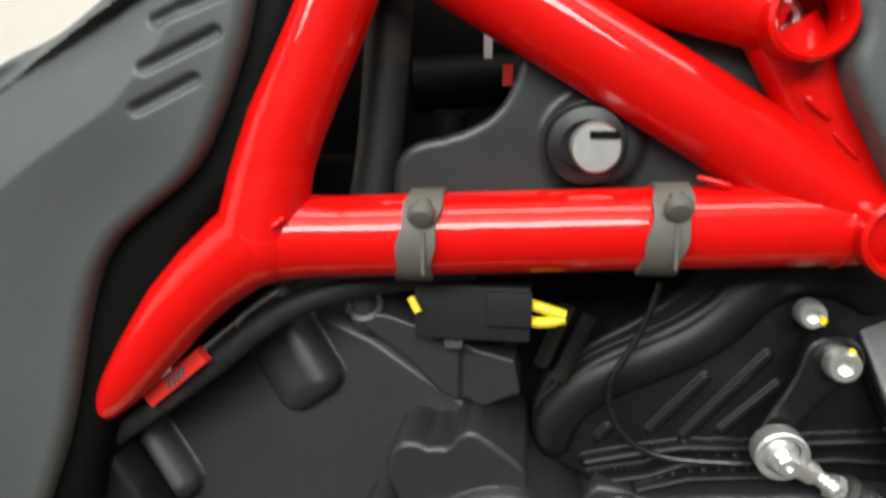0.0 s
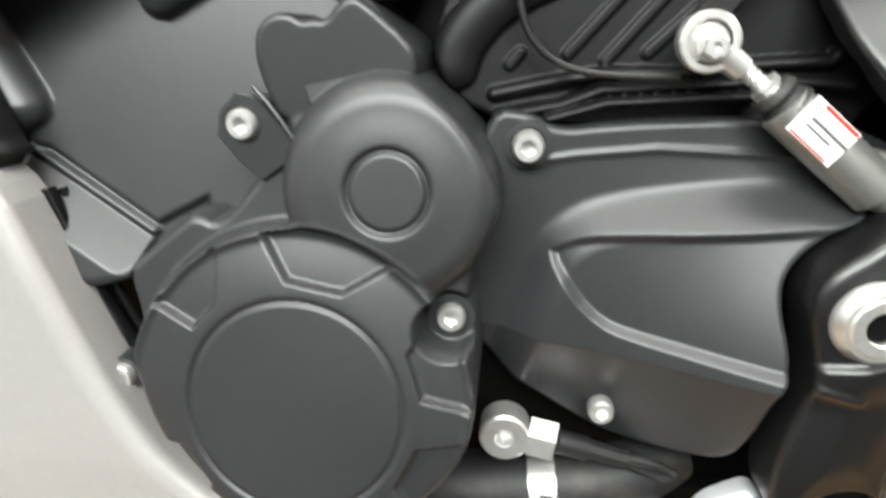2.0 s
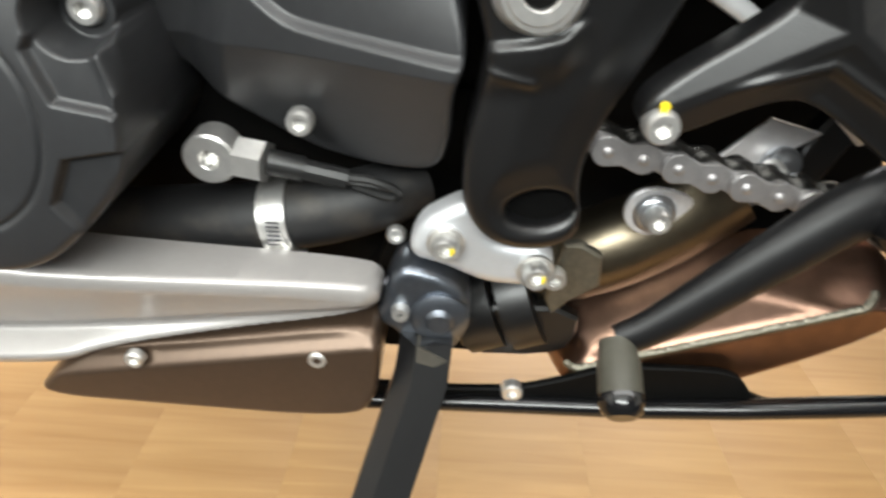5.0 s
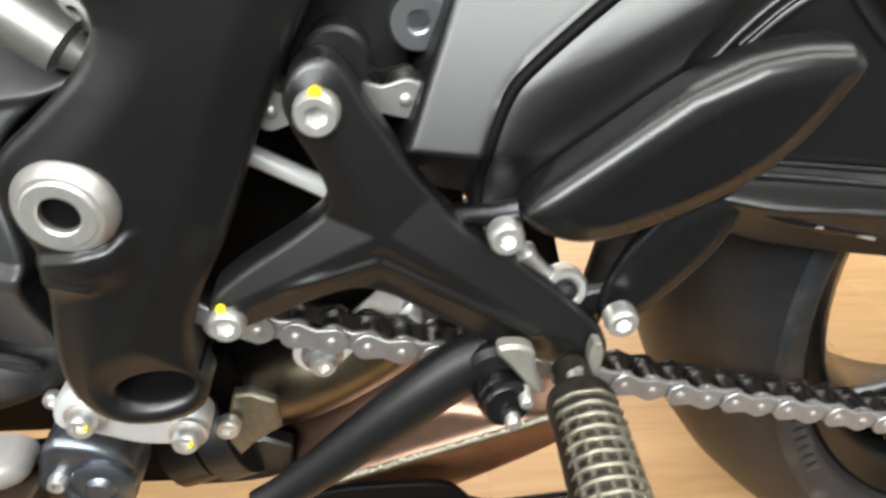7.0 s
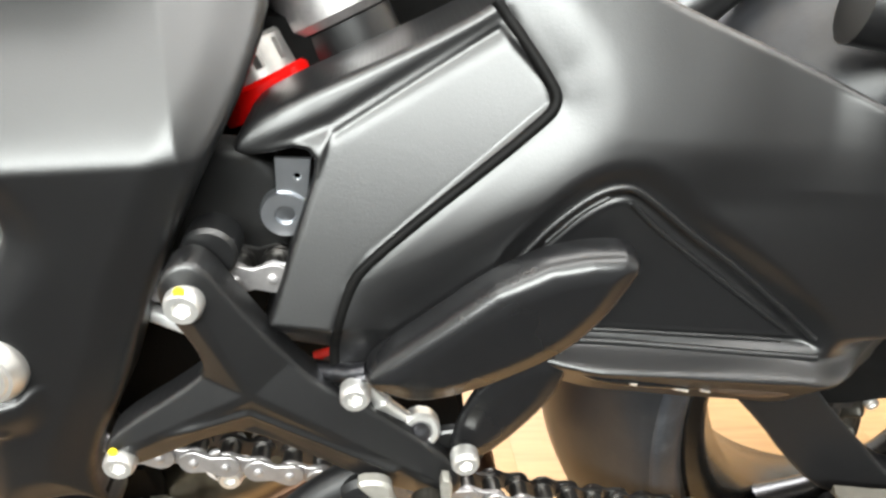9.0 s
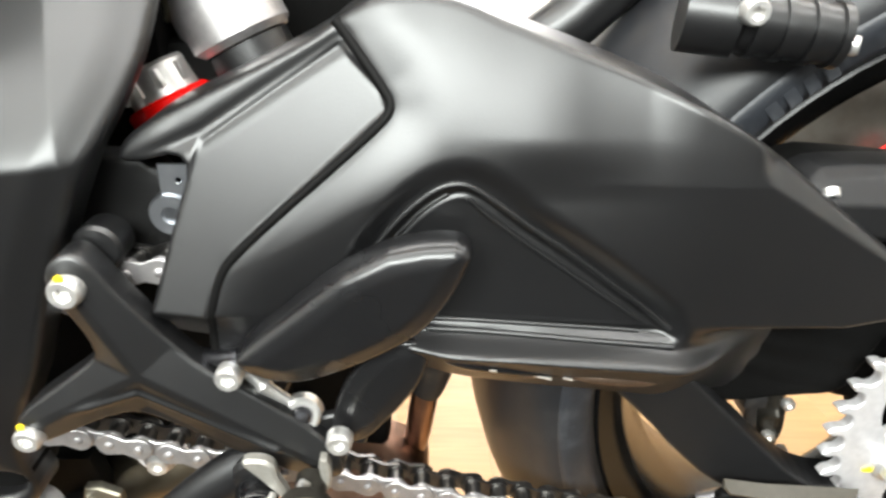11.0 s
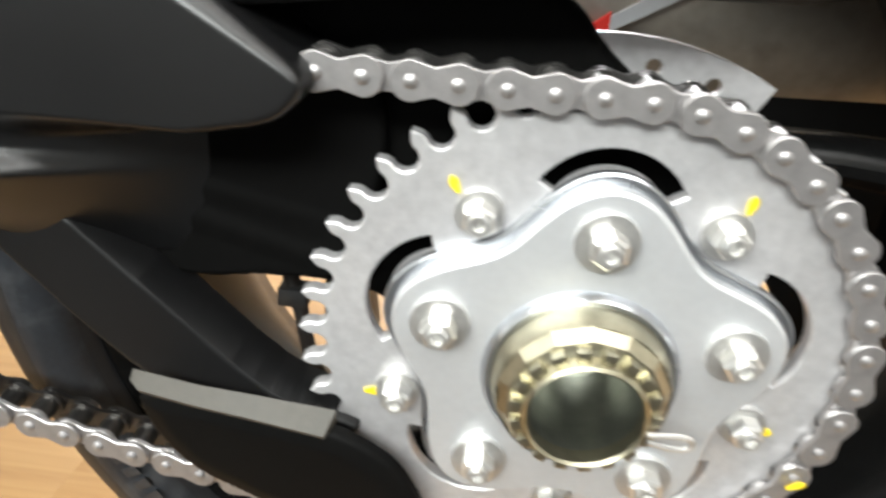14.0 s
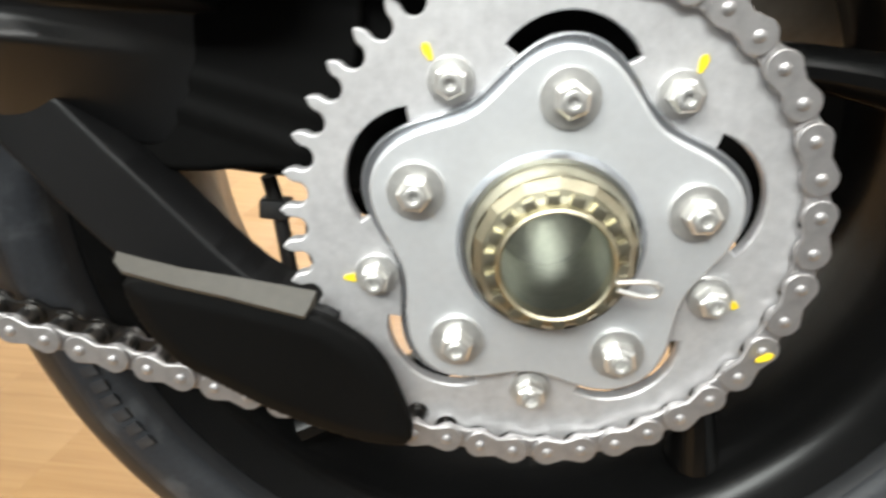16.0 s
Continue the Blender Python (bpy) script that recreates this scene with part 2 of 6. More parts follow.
def plate(geo, pts, y0, y1, holes=(), bevel=0.0, m=None):
    """A flat plate between y0 (towards the viewer) and y1, with holes and a chamfered front edge."""
    from mathutils.geometry import tessellate_polygon
    loops = [np.array(pts, float)] + [np.array(q, float) for q in holes]
    rings, v, f = [], [], []

    def area(p):
        return 0.5 * np.sum(p[:, 0] * np.roll(p[:, 1], -1) - np.roll(p[:, 0], -1) * p[:, 1])

    for n, p in enumerate(loops):
        if (area(p) > 0) != (n == 0):
            p = p[::-1]
        t = np.roll(p, -1, 0) - np.roll(p, 1, 0)
        t /= np.maximum(np.linalg.norm(t, axis=1, keepdims=True), 1e-9)
        inner = p + bevel * np.stack([-t[:, 1], t[:, 0]], 1)
        ring = [(p, y1), (p, y0 + bevel), (inner, y0)] if bevel else [(p, y1), (p, y0)]
        k0 = len(v)
        for q, y in ring:
            v += [(a, y, b) for a, b in q]
        c = len(p)
        for s in range(len(ring) - 1):
            for i in range(c):
                j = (i + 1) % c
                f.append((k0 + s * c + i, k0 + s * c + j, k0 + (s + 1) * c + j, k0 + (s + 1) * c + i))
        rings.append((ring[-1][0], [k0 + (len(ring) - 1) * c + i for i in range(c)], ring[0][0], [k0 + i for i in range(c)]))
    for side in (0, 2):
        flat = [i for r in rings for i in r[side + 1]]
        tris = tessellate_polygon([[Vector((a, b, 0)) for a, b in r[side]] for r in rings])
        f += [tuple(flat[i] for i in t) for t in tris]
    return geo.add(v, f, m)


def lathe(geo, profile, sides=24, m=None, hexes=(), caps=True):
    """Turned about the y axis: rows of radius and y, front first. Rings numbered in hexes are six-sided."""
    v, f = [], []
    for n, (r, y) in enumerate(profile):
        for i in range(sides):
            a = 2 * math.pi * i / sides
            k = r / math.cos((a + math.pi / 6) % (math.pi / 3) - math.pi / 6) if n in hexes else r
            v.append((k * math.cos(a), y, k * math.sin(a)))
    for n in range(len(profile) - 1):
        for i in range(sides):
            j = (i + 1) % sides
            f.append((n * sides + i, n * sides + j, (n + 1) * sides + j, (n + 1) * sides + i))
    if caps:
        f.append(tuple(range(sides)))
        f.append(tuple(range((len(profile) - 1) * sides, len(profile) * sides)))
    return geo.add(v, f, m)


def sweep(geo, pts, radius, sides=16, cuts=0, flat=1.0, m=None):
    """A round bar or hose along points; radius may be one number or one for each point."""
    p = np.array(pts, float)
    rad = np.full(len(p), radius) if np.isscalar(radius) else np.array(radius, float)
    if cuts:
        q = chaikin(np.c_[p, rad], cuts, False)
        p, rad = q[:, :3], q[:, 3]
    t = np.gradient(p, axis=0)
    t /= np.linalg.norm(t, axis=1, keepdims=True)
    ref = np.array((0, 1, 0)) if abs(t[0][1]) < 0.9 else np.array((1, 0, 0))
    u = np.cross(t[0], ref)
    v, f = [], []
    for k in range(len(p)):
        u = u - t[k] * (u @ t[k])
        u /= np.linalg.norm(u)
        w = np.cross(t[k], u)
        for i in range(sides):
            a = 2 * math.pi * i / sides
            v.append(p[k] + rad[k] * (math.cos(a) * u + flat * math.sin(a) * w))
    for k in range(len(p) - 1):
        for i in range(sides):
            j = (i + 1) % sides
            f.append((k * sides + i, k * sides + j, (k + 1) * sides + j, (k + 1) * sides + i))
    f += [tuple(range(sides)), tuple(range((len(p) - 1) * sides, len(p) * sides))]
    return geo.add(v, f, m)


def box(geo, c, s, bevel=0.002, m=None):
    """A block with chamfered edges, at c with the sizes s."""
    bm = bmesh.new()
    bmesh.ops.create_cube(bm, size=1)
    bmesh.ops.scale(bm, vec=s, verts=bm.verts)
    if bevel:
        bmesh.ops.bevel(bm, geom=bm.edges, offset=bevel, segments=2, affect="EDGES", profile=0.7)
    bmesh.ops.translate(bm, vec=c, verts=bm.verts)
    bm.verts.index_update()
    geo.add([v.co.copy() for v in bm.verts], [[v.index for v in q.verts] for q in bm.faces], m)
    bm.free()
    return geo


def ring_pts(cx, cz, r, n=32, a0=0.0, a1=360.0):
    full = abs(a1 - a0) >= 360
    return [(cx + r * math.cos(radians(a0 + (a1 - a0) * i / (n if full else n - 1))), cz + r * math.sin(radians(a0 + (a1 - a0) * i / (n if full else n - 1)))) for i in range(n)]


def socket_bolt(r, high=0.006, flange=1.0):
    """A domed socket-head screw facing -y, its seat at y 0."""
    g = Geo()
    p = [(0.45 * r, -high + 0.45 * high), (0.45 * r, -high), (0.82 * r, -high), (0.97 * r, -0.8 * high), (r, -0.55 * high), (r, -0.1 * high)]
    if flange > 1:
        p += [(flange * r, -0.22 * high), (flange * r, 0)]
    else:
        p += [(r, 0)]
    return lathe(g, p, 24, hexes=(0, 1))


BOLT = mesh_of("bolt", socket_bolt(0.0066, 0.008), ZINC, 40)
BOLT_SMALL = mesh_of("small_bolt", socket_bolt(0.005, 0.005), ZINC, 40)
BOLT_WIDE = mesh_of("flanged_bolt", socket_bolt(0.0058, 0.008, 1.4), ZINC, 40)


def bolt(parent, x, y, z, me=None, scale=1.0, tilt=(0, 0), name="bolt"):
    return share(name, me or BOLT, parent, pose(x, y, z, tilt[0], 0, tilt[1]) @ Matrix.Diagonal((scale, scale, scale, 1)))


def paint_dab(parent, x, y, z, w=0.004, hgt=0.007, turn=0.0):
    g = Geo()
    plate(g, [(w * 0.5 * math.cos(a) * (1 + 0.2 * math.sin(3 * a)), hgt * 0.5 * math.sin(a)) for a in np.linspace(0, 6.283, 12, endpoint=False)], -0.0004, 0.0006)
    ob = part("paint_mark", g, YELLOW, parent, "yellow paint mark", 0)
    ob.matrix_basis = pose(x, y, z, 0, turn, 0)
    return ob


# ---- the showroom ----


def wood_mat():
    m = bpy.data.materials.new("oak_laminate")
    m.use_nodes = True
    n, l = m.node_tree.nodes, m.node_tree.links
    b = n["Principled BSDF"]
    co, info, mp = n.new("ShaderNodeTexCoord"), n.new("ShaderNodeObjectInfo"), n.new("ShaderNodeMapping")
    mp.inputs["Scale"].default_value = (3, 40, 3)
    off = n.new("ShaderNodeVectorMath")
    off.operation = "SCALE"
    off.inputs["Scale"].default_value = 37.0
    l.new(info.outputs["Random"], off.inputs[0])
    l.new(co.outputs["Object"], mp.inputs["Vector"])
    l.new(off.outputs[0], mp.inputs["Location"])
    t = n.new("ShaderNodeTexNoise")
    t.inputs["Scale"].default_value, t.inputs["Detail"].default_value, t.inputs["Distortion"].default_value = 2.0, 6, 0.6
    l.new(mp.outputs[0], t.inputs["Vector"])
    add = n.new("ShaderNodeMath")
    add.operation = "MULTIPLY_ADD"
    add.inputs[1].default_value, add.inputs[2].default_value = 0.2, 0.08
    l.new(info.outputs["Random"], add.inputs[0])
    sm = n.new("ShaderNodeMath")
    sm.operation = "ADD"
    l.new(t.outputs["Fac"], sm.inputs[0])
    l.new(add.outputs[0], sm.inputs[1])
    r = n.new("ShaderNodeValToRGB")
    r.color_ramp.elements[0].position, r.color_ramp.elements[1].position = 0.3, 1.0
    r.color_ramp.elements[0].color = (0.275, 0.142, 0.048, 1)
    r.color_ramp.elements[1].color = (0.42, 0.255, 0.105, 1)
    l.new(sm.outputs[0], r.inputs[0])
    l.new(r.outputs[0], b.inputs["Base Color"])
    b.inputs["Roughness"].default_value = 0.55
    bp = n.new("ShaderNodeBump")
    bp.inputs["Strength"].default_value, bp.inputs["Distance"].default_value = 0.15, 0.001
    l.new(t.outputs["Fac"], bp.inputs["Height"])
    l.new(bp.outputs[0], b.inputs["Normal"])
    return m


OAK = wood_mat()
# unseen floor on the camera side, added dark so black paint mirrors little
NEAR_DARK = node_mat("reflection_dark_floor", (0.025, 0.025, 0.025), 0.9, vary=0.08, grain=8, bump=0.05, bump_scale=150, spec=0.1)
g = Geo()
box(g, (0.4, -1.525, -0.03), (9.0, 3.25, 0.06), 0)
tagged(part("floor_near", g, NEAR_DARK, None, "", 0), "plain dark grey unseen floor, added to darken reflections", "floor", kind="structure")
g = Geo()
box(g, (0.4, 2.005, -0.035), (9.0, 3.79, 0.05), 0)
floor = tagged(part("floor", g, OAK, None, "", 0), "warm oak laminate floor boards", "floor", kind="structure")
g = Geo()
box(g, (0, 0, -0.005), (0.11792, 1.1999, 0.010), 0.00015)
PLANK = mesh_of("plank", g, OAK, 20)
for i in range(24):
    for j in range(2):
        share("plank", PLANK, floor, pose(-0.95 + 0.118 * i, 0.71 + 1.2 * j, 0))
for nm, c, s in (("wall_west", (-4.15, 0.4, 1.5), (0.1, 7.0, 3.0)), ("wall_east", (4.95, 0.4, 1.5), (0.1, 7.0, 3.0))):
    g = Geo()
    box(g, c, s, 0)
    tagged(part(nm, g, WALL, None, "", 0), "plain white painted showroom wall", "wall", kind="structure")
# unseen south wall, kept darker than the others to dim what the bike mirrors
g = Geo()
for c, s in (((0.4, -3.15, 0.90), (9.2, 0.1, 1.80)), ((0.4, -3.15, 2.90), (9.2, 0.1, 0.20)), ((-3.41, -3.15, 2.3), (1.58, 0.1, 1.0)), ((3.16, -3.15, 2.3), (3.68, 0.1, 1.0))):
    box(g, c, s, 0)
tagged(part("wall_south", g, WALL_DARK, None, "", 0), "unseen wall greyed to dim reflections, with a wide high shop window", "wall", kind="structure")
g = Geo()
for c, s in (((0.4, 3.95, 0.94), (9.2, 0.1, 1.88)), ((0.4, 3.95, 2.91), (9.2, 0.1, 0.18)), ((-2.05, 3.95, 2.35), (4.3, 0.1, 0.94)), ((3.35, 3.95, 2.35), (3.3, 0.1, 0.94))):
    box(g, c, s, 0)
tagged(part("wall_north", g, WALL, None, "", 0), "white wall with a high window", "wall", kind="structure")
g = Geo()
box(g, (0.4, 0.4, 3.05), (9.2, 7.2, 0.1), 0)
tagged(part("ceiling", g, WALL, None, "", 0), "plain white showroom ceiling", "ceiling", kind="structure")

# ---- the motorcycle ----
moto = tagged(new("motorcycle"), "red and black naked motorcycle leaning on its side stand", "motorcycle")
moto.matrix_world = BIKE
moto.empty_display_size = 0.1

# -- tubular frame --
g = Geo()
TUBE = 0.0175
sweep(g, [(-0.124, 0.262, 0.604), (0.0, 0.273, 0.608), (0.15, 0.29, 0.612)], TUBE, 28)
sweep(g, [(-0.112, 0.258, 0.597), (-0.103, 0.260, 0.637), (-0.074, 0.268, 0.703), (-0.04, 0.277, 0.79)], 0.0165, 28, 1)
sweep(g, [(-0.105, 0.2585, 0.612), (-0.142, 0.257, 0.581), (-0.166, 0.257, 0.552), (-0.184, 0.258, 0.530), (-0.192, 0.259, 0.520)], [0.0175, 0.0160, 0.0130, 0.0098, 0.006], 28, 1)
lathe(g, [(0.0196 * math.sin(radians(10 * k)), -0.0196 * math.cos(radians(10 * k))) for k in range(1, 18)], 32, pose(-0.1085, 0.2592, 0.6050))
sweep(g, [(-0.07, 0.29, 0.742), (0.072, 0.29, 0.657), (0.14, 0.29, 0.615)], 0.0185, 28)
sweep(g, [(-0.02, 0.30, 0.722), (0.034, 0.293, 0.712), (0.098, 0.288, 0.695)], 0.0155, 24)
sweep(g, [(0.100, 0.292, 0.690), (0.118, 0.292, 0.660), (0.143, 0.292, 0.617)], 0.0150, 24)
for cx, cz, r in ((0.103, 0.692, 0.0158), (0.147, 0.611, 0.0170)):
    lathe(g, [(r - 0.0035, -0.003), (r - 0.0035, -0.0255), (r - 0.0018, -0.028), (r, -0.0265), (r, 0.04)], 32, pose(cx, 0.291, cz))
for pts, rad in (([(-0.112, 0.2594, 0.605), (-0.095, 0.2640, 0.6055), (-0.070, 0.2674, 0.6057)], [0.0196, 0.0186, 0.0166]), ([(-0.109, 0.259, 0.604), (-0.1055, 0.2595, 0.622), (-0.098, 0.2613, 0.648)], [0.0196, 0.0178, 0.0155]), ([(-0.108, 0.259, 0.606), (-0.122, 0.2578, 0.5975), (-0.145, 0.257, 0.578)], [0.0196, 0.0176, 0.0146])):
    sweep(g, pts, rad, 28, 1)
frame_part = part("trellis_frame", g, RED, moto, "gloss red welded steel tubes", 50)


def weld(c, along, r, a0=-80, a1=80):
    """A rippled bead round the front of a tube."""
    ax = Vector(along).normalized()
    u = Vector((0, -1, 0))
    u = (u - ax * u.dot(ax)).normalized()
    w = ax.cross(u)
    n = 34
    p = [Vector(c) + (r - 0.0006) * (math.cos(radians(a0 + (a1 - a0) * i / (n - 1))) * u + math.sin(radians(a0 + (a1 - a0) * i / (n - 1))) * w) for i in range(n)]
    g = Geo()
    sweep(g, [tuple(q) for q in p], [0.0018 + 0.0004 * (i % 3 == 0) + random.uniform(-0.0002, 0.0002) for i in range(n)], 10)
    part("weld_bead", g, RED, frame_part, "", 60)


for p, q in (((0.070, 0.2745, 0.6320), (0.084, 0.2735, 0.6285)), ((0.108, 0.2760, 0.6635), (0.118, 0.2755, 0.6550)), ((0.120, 0.2765, 0.6500), (0.130, 0.2755, 0.6400)), ((-0.098, 0.2435, 0.6130), (-0.092, 0.2425, 0.6180)), ((-0.112, 0.2425, 0.6175), (-0.104, 0.2420, 0.6225)), ((-0.126, 0.2420, 0.5955), (-0.120, 0.2418, 0.5900))):
    g = Geo()
    sweep(g, [[p[j] + (q[j] - p[j]) * k / 8 for j in range(3)] for k in range(9)], [0.0004, 0.0014, 0.0010, 0.0016, 0.0010, 0.0016, 0.0010, 0.0014, 0.0004], 10, 0, 1.0, Matrix.Translation((0, 0.0008, 0)))
    part("weld_bead", g, RED, frame_part, "", 60)
weld((0.130, 0.289, 0.6115), (1, 0, 0), TUBE, -80, 80)
for cx, cz, r in ((0.103, 0.692, 0.0122), (0.147, 0.611, 0.0132)):
    g = Geo()
    lathe(g, [(0.25 * r, 0.012), (0.25 * r, 0.002), (0.42 * r, 0.001), (0.48 * r, 0.004), (0.66 * r, 0.005), (0.70 * r, 0.012)], 24, pose(cx - 0.004, 0.281, cz + 0.001), hexes=(0, 1))
    part("inner_bolt", g, ZINC, frame_part, "recessed zinc bolt")


def strap(x, y, z, tilt):
    g = Geo()
    n = 28
    v, f = [], []
    for i in range(n):
        a = radians(-70 + 230 * i / (n - 1))
        wd = 0.0075 + 0.0006 * math.sin(i)
        rr = TUBE + 0.0022
        dy, dz = -rr * math.cos(a), rr * math.sin(a)
        shift = -0.006 * (1 - math.sin(a)) * 0.5
        for s, extra in ((-1, 0), (1, 0), (1, -0.0022), (-1, -0.0022)):
            k = (rr + extra) / rr
            v.append((s * wd + shift, dy * k, dz * k))
    for i in range(n - 1):
        for k in range(4):
            f.append((4 * i + k, 4 * i + (k + 1) % 4, 4 * i + 4 + (k + 1) % 4, 4 * i + 4 + k))
    f += [(0, 1, 2, 3), tuple(4 * (n - 1) + k for k in range(4))]
    g.add(v, f)
    ob = part("rubber_strap", g, STRAP, frame_part, "grey-brown rubber retaining strap", 50)
    ob.matrix_basis = pose(x, y, z, 0, tilt, 0)
    g = Geo()
    lathe(g, [(0.0, -0.0050), (0.0042, -0.0046), (0.0056, -0.003), (0.0056, 0), (0.003, 0.001), (0.003, 0.006)], 20, pose(0, -TUBE - 0.001, 0.0135, 30))
    plate(g, [(-0.0006, -0.012), (0.0006, -0.012), (0.0012, 0.006), (-0.0012, 0.006)], -TUBE - 0.0030, -TUBE - 0.0022)
    st = part("strap_stud", g, STRAP, frame_part, "", 40)
    st.matrix_basis = pose(x, y, z, 0, tilt, 0)


strap(-0.038, 0.2695, 0.6065, -1)
strap(0.061, 0.2785, 0.6095, -1)

# -- side panel at the rear of the frame --
relief("side_panel", [(0.115, 0.74), (0.115, 0.700), (0.121, 0.686), (0.116, 0.674), (0.138, 0.636), (0.16, 0.60), (0.22, 0.60), (0.22, 0.74)], 0.262, 0.30, GREY_PLASTIC, moto, edge=0.003, res=0.003, label="dark grey moulded side panel")

# -- radiator shroud --


def h_shroud(x, z, d):
    out = 0.010 * step(0, 0.06, d)
    for p, q in (((-0.136, 0.692), (-0.106, 0.704)), ((-0.142, 0.675), (-0.114, 0.688)), ((-0.147, 0.660), (-0.124, 0.671)), ((-0.130, 0.709), (-0.10, 0.722))):
        s, _, _ = near_line(x, z, [p, q])
        out = out - 0.0030 * (1 - step(0.0008, 0.0032, s))
    s, _, _ = near_line(x, z, [(-0.30, 0.62), (-0.20, 0.675), (-0.10, 0.75)])
    return out + 0.006 * step(0.0, 0.012, s) * (z > 0.67 + 0.55 * (x + 0.2)) - 0.002 * groove(s, 0.003)


shroud = relief("radiator_shroud", [(-0.09, 0.76), (-0.099, 0.700), (-0.115, 0.660), (-0.130, 0.634), (-0.150, 0.620), (-0.172, 0.603), (-0.186, 0.575), (-0.203, 0.515), (-0.224, 0.47), (-0.245, 0.43), (-0.30, 0.43), (-0.30, 0.635), (-0.198, 0.681), (-0.155, 0.702), (-0.12, 0.735)], 0.243, 0.30, GREY_PLASTIC, moto, h_shroud, 0.0010, 0.006, label="dark grey grained plastic radiator shroud")
relief("shroud_edge", [(-0.07, 0.76), (-0.082, 0.700), (-0.097, 0.668), (-0.108, 0.634), (-0.128, 0.615), (-0.143, 0.594), (-0.170, 0.560), (-0.184, 0.530), (-0.196, 0.497), (-0.21, 0.45), (-0.24, 0.45), (-0.215, 0.56), (-0.19, 0.61), (-0.14, 0.65), (-0.12, 0.70), (-0.11, 0.76)], 0.252, 0.30, BLACK_DEEP, shroud, None, 0.0015, 0.008, label="black rubbery edge of the shroud")

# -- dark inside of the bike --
# added filler blocks, near-black in place of the shade between the parts
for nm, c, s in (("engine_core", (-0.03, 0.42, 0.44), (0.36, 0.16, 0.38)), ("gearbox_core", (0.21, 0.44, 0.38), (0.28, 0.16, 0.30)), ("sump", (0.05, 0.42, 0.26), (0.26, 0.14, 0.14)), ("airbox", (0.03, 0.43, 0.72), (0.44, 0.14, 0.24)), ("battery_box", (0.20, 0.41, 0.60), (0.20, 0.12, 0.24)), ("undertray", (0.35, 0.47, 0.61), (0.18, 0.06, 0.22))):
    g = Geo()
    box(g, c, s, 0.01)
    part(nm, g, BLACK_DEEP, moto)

# -- ignition lock and tray behind the frame --


def h_tray(x, z, d):
    s = np.hypot(x - 0.030, z - 0.643)
    return 0.006 * (1 - step(0.019, 0.023, s))


tray = relief("lock_bracket", [(-0.005, 0.71), (-0.002, 0.69), (-0.003, 0.672), (-0.012, 0.655), (-0.03, 0.646), (-0.06, 0.640), (-0.06, 0.60), (0.14, 0.60), (0.14, 0.68), (0.07, 0.72)], 0.298, 0.306, BLACK_CAST, moto, h_tray, 0.0025, 0.002, label="flat black bracket behind the tubes")
g = Geo()
lathe(g, [(0.0, -0.004), (0.0095, -0.004), (0.0105, -0.0025), (0.0105, 0.018)], 32, pose(0.030, 0.279, 0.643))
lock = part("lock_barrel", g, ZINC, moto, "chromed seat lock barrel")
g = Geo()
box(g, (0.033, 0.2752, 0.6485), (0.012, 0.002, 0.0032), 0.0004)
part("key_slot", g, BLACK_DEEP, lock)
g = Geo()
lathe(g, [(0.0112, -0.002), (0.0112, -0.014), (0.0165, -0.013), (0.0185, 0.0)], 32, pose(0.027, 0.298, 0.643))
part("lock_collar", g, BLACK_SATIN, lock)
g = Geo()
sweep(g, [(-0.075, 0.31, 0.60), (-0.068, 0.312, 0.64), (-0.062, 0.318, 0.72)], [0.012, 0.011, 0.011], 16, 2)
part("air_hose", g, RUBBER, moto, "ribbed black rubber hose")
g = Geo()
sweep(g, [(-0.06, 0.36, 0.668), (0.02, 0.37, 0.672)], 0.014, 16)
sweep(g, [(-0.04, 0.33, 0.61), (-0.036, 0.325, 0.655)], 0.008, 16)
part("shock_reservoir_hose", g, BLACK_DEEP, moto)
g = Geo()
box(g, (-0.019, 0.335, 0.688), (0.004, 0.003, 0.016), 0.0006, pose(0, 0, 0))
part("white_tag", g, WHITE, moto, "small white tag", 0)
g = Geo()
box(g, (-0.009, 0.333, 0.672), (0.005, 0.004, 0.010), 0.0008)
part("red_tag", g, RED_FLAT, moto, "small red tag", 0)

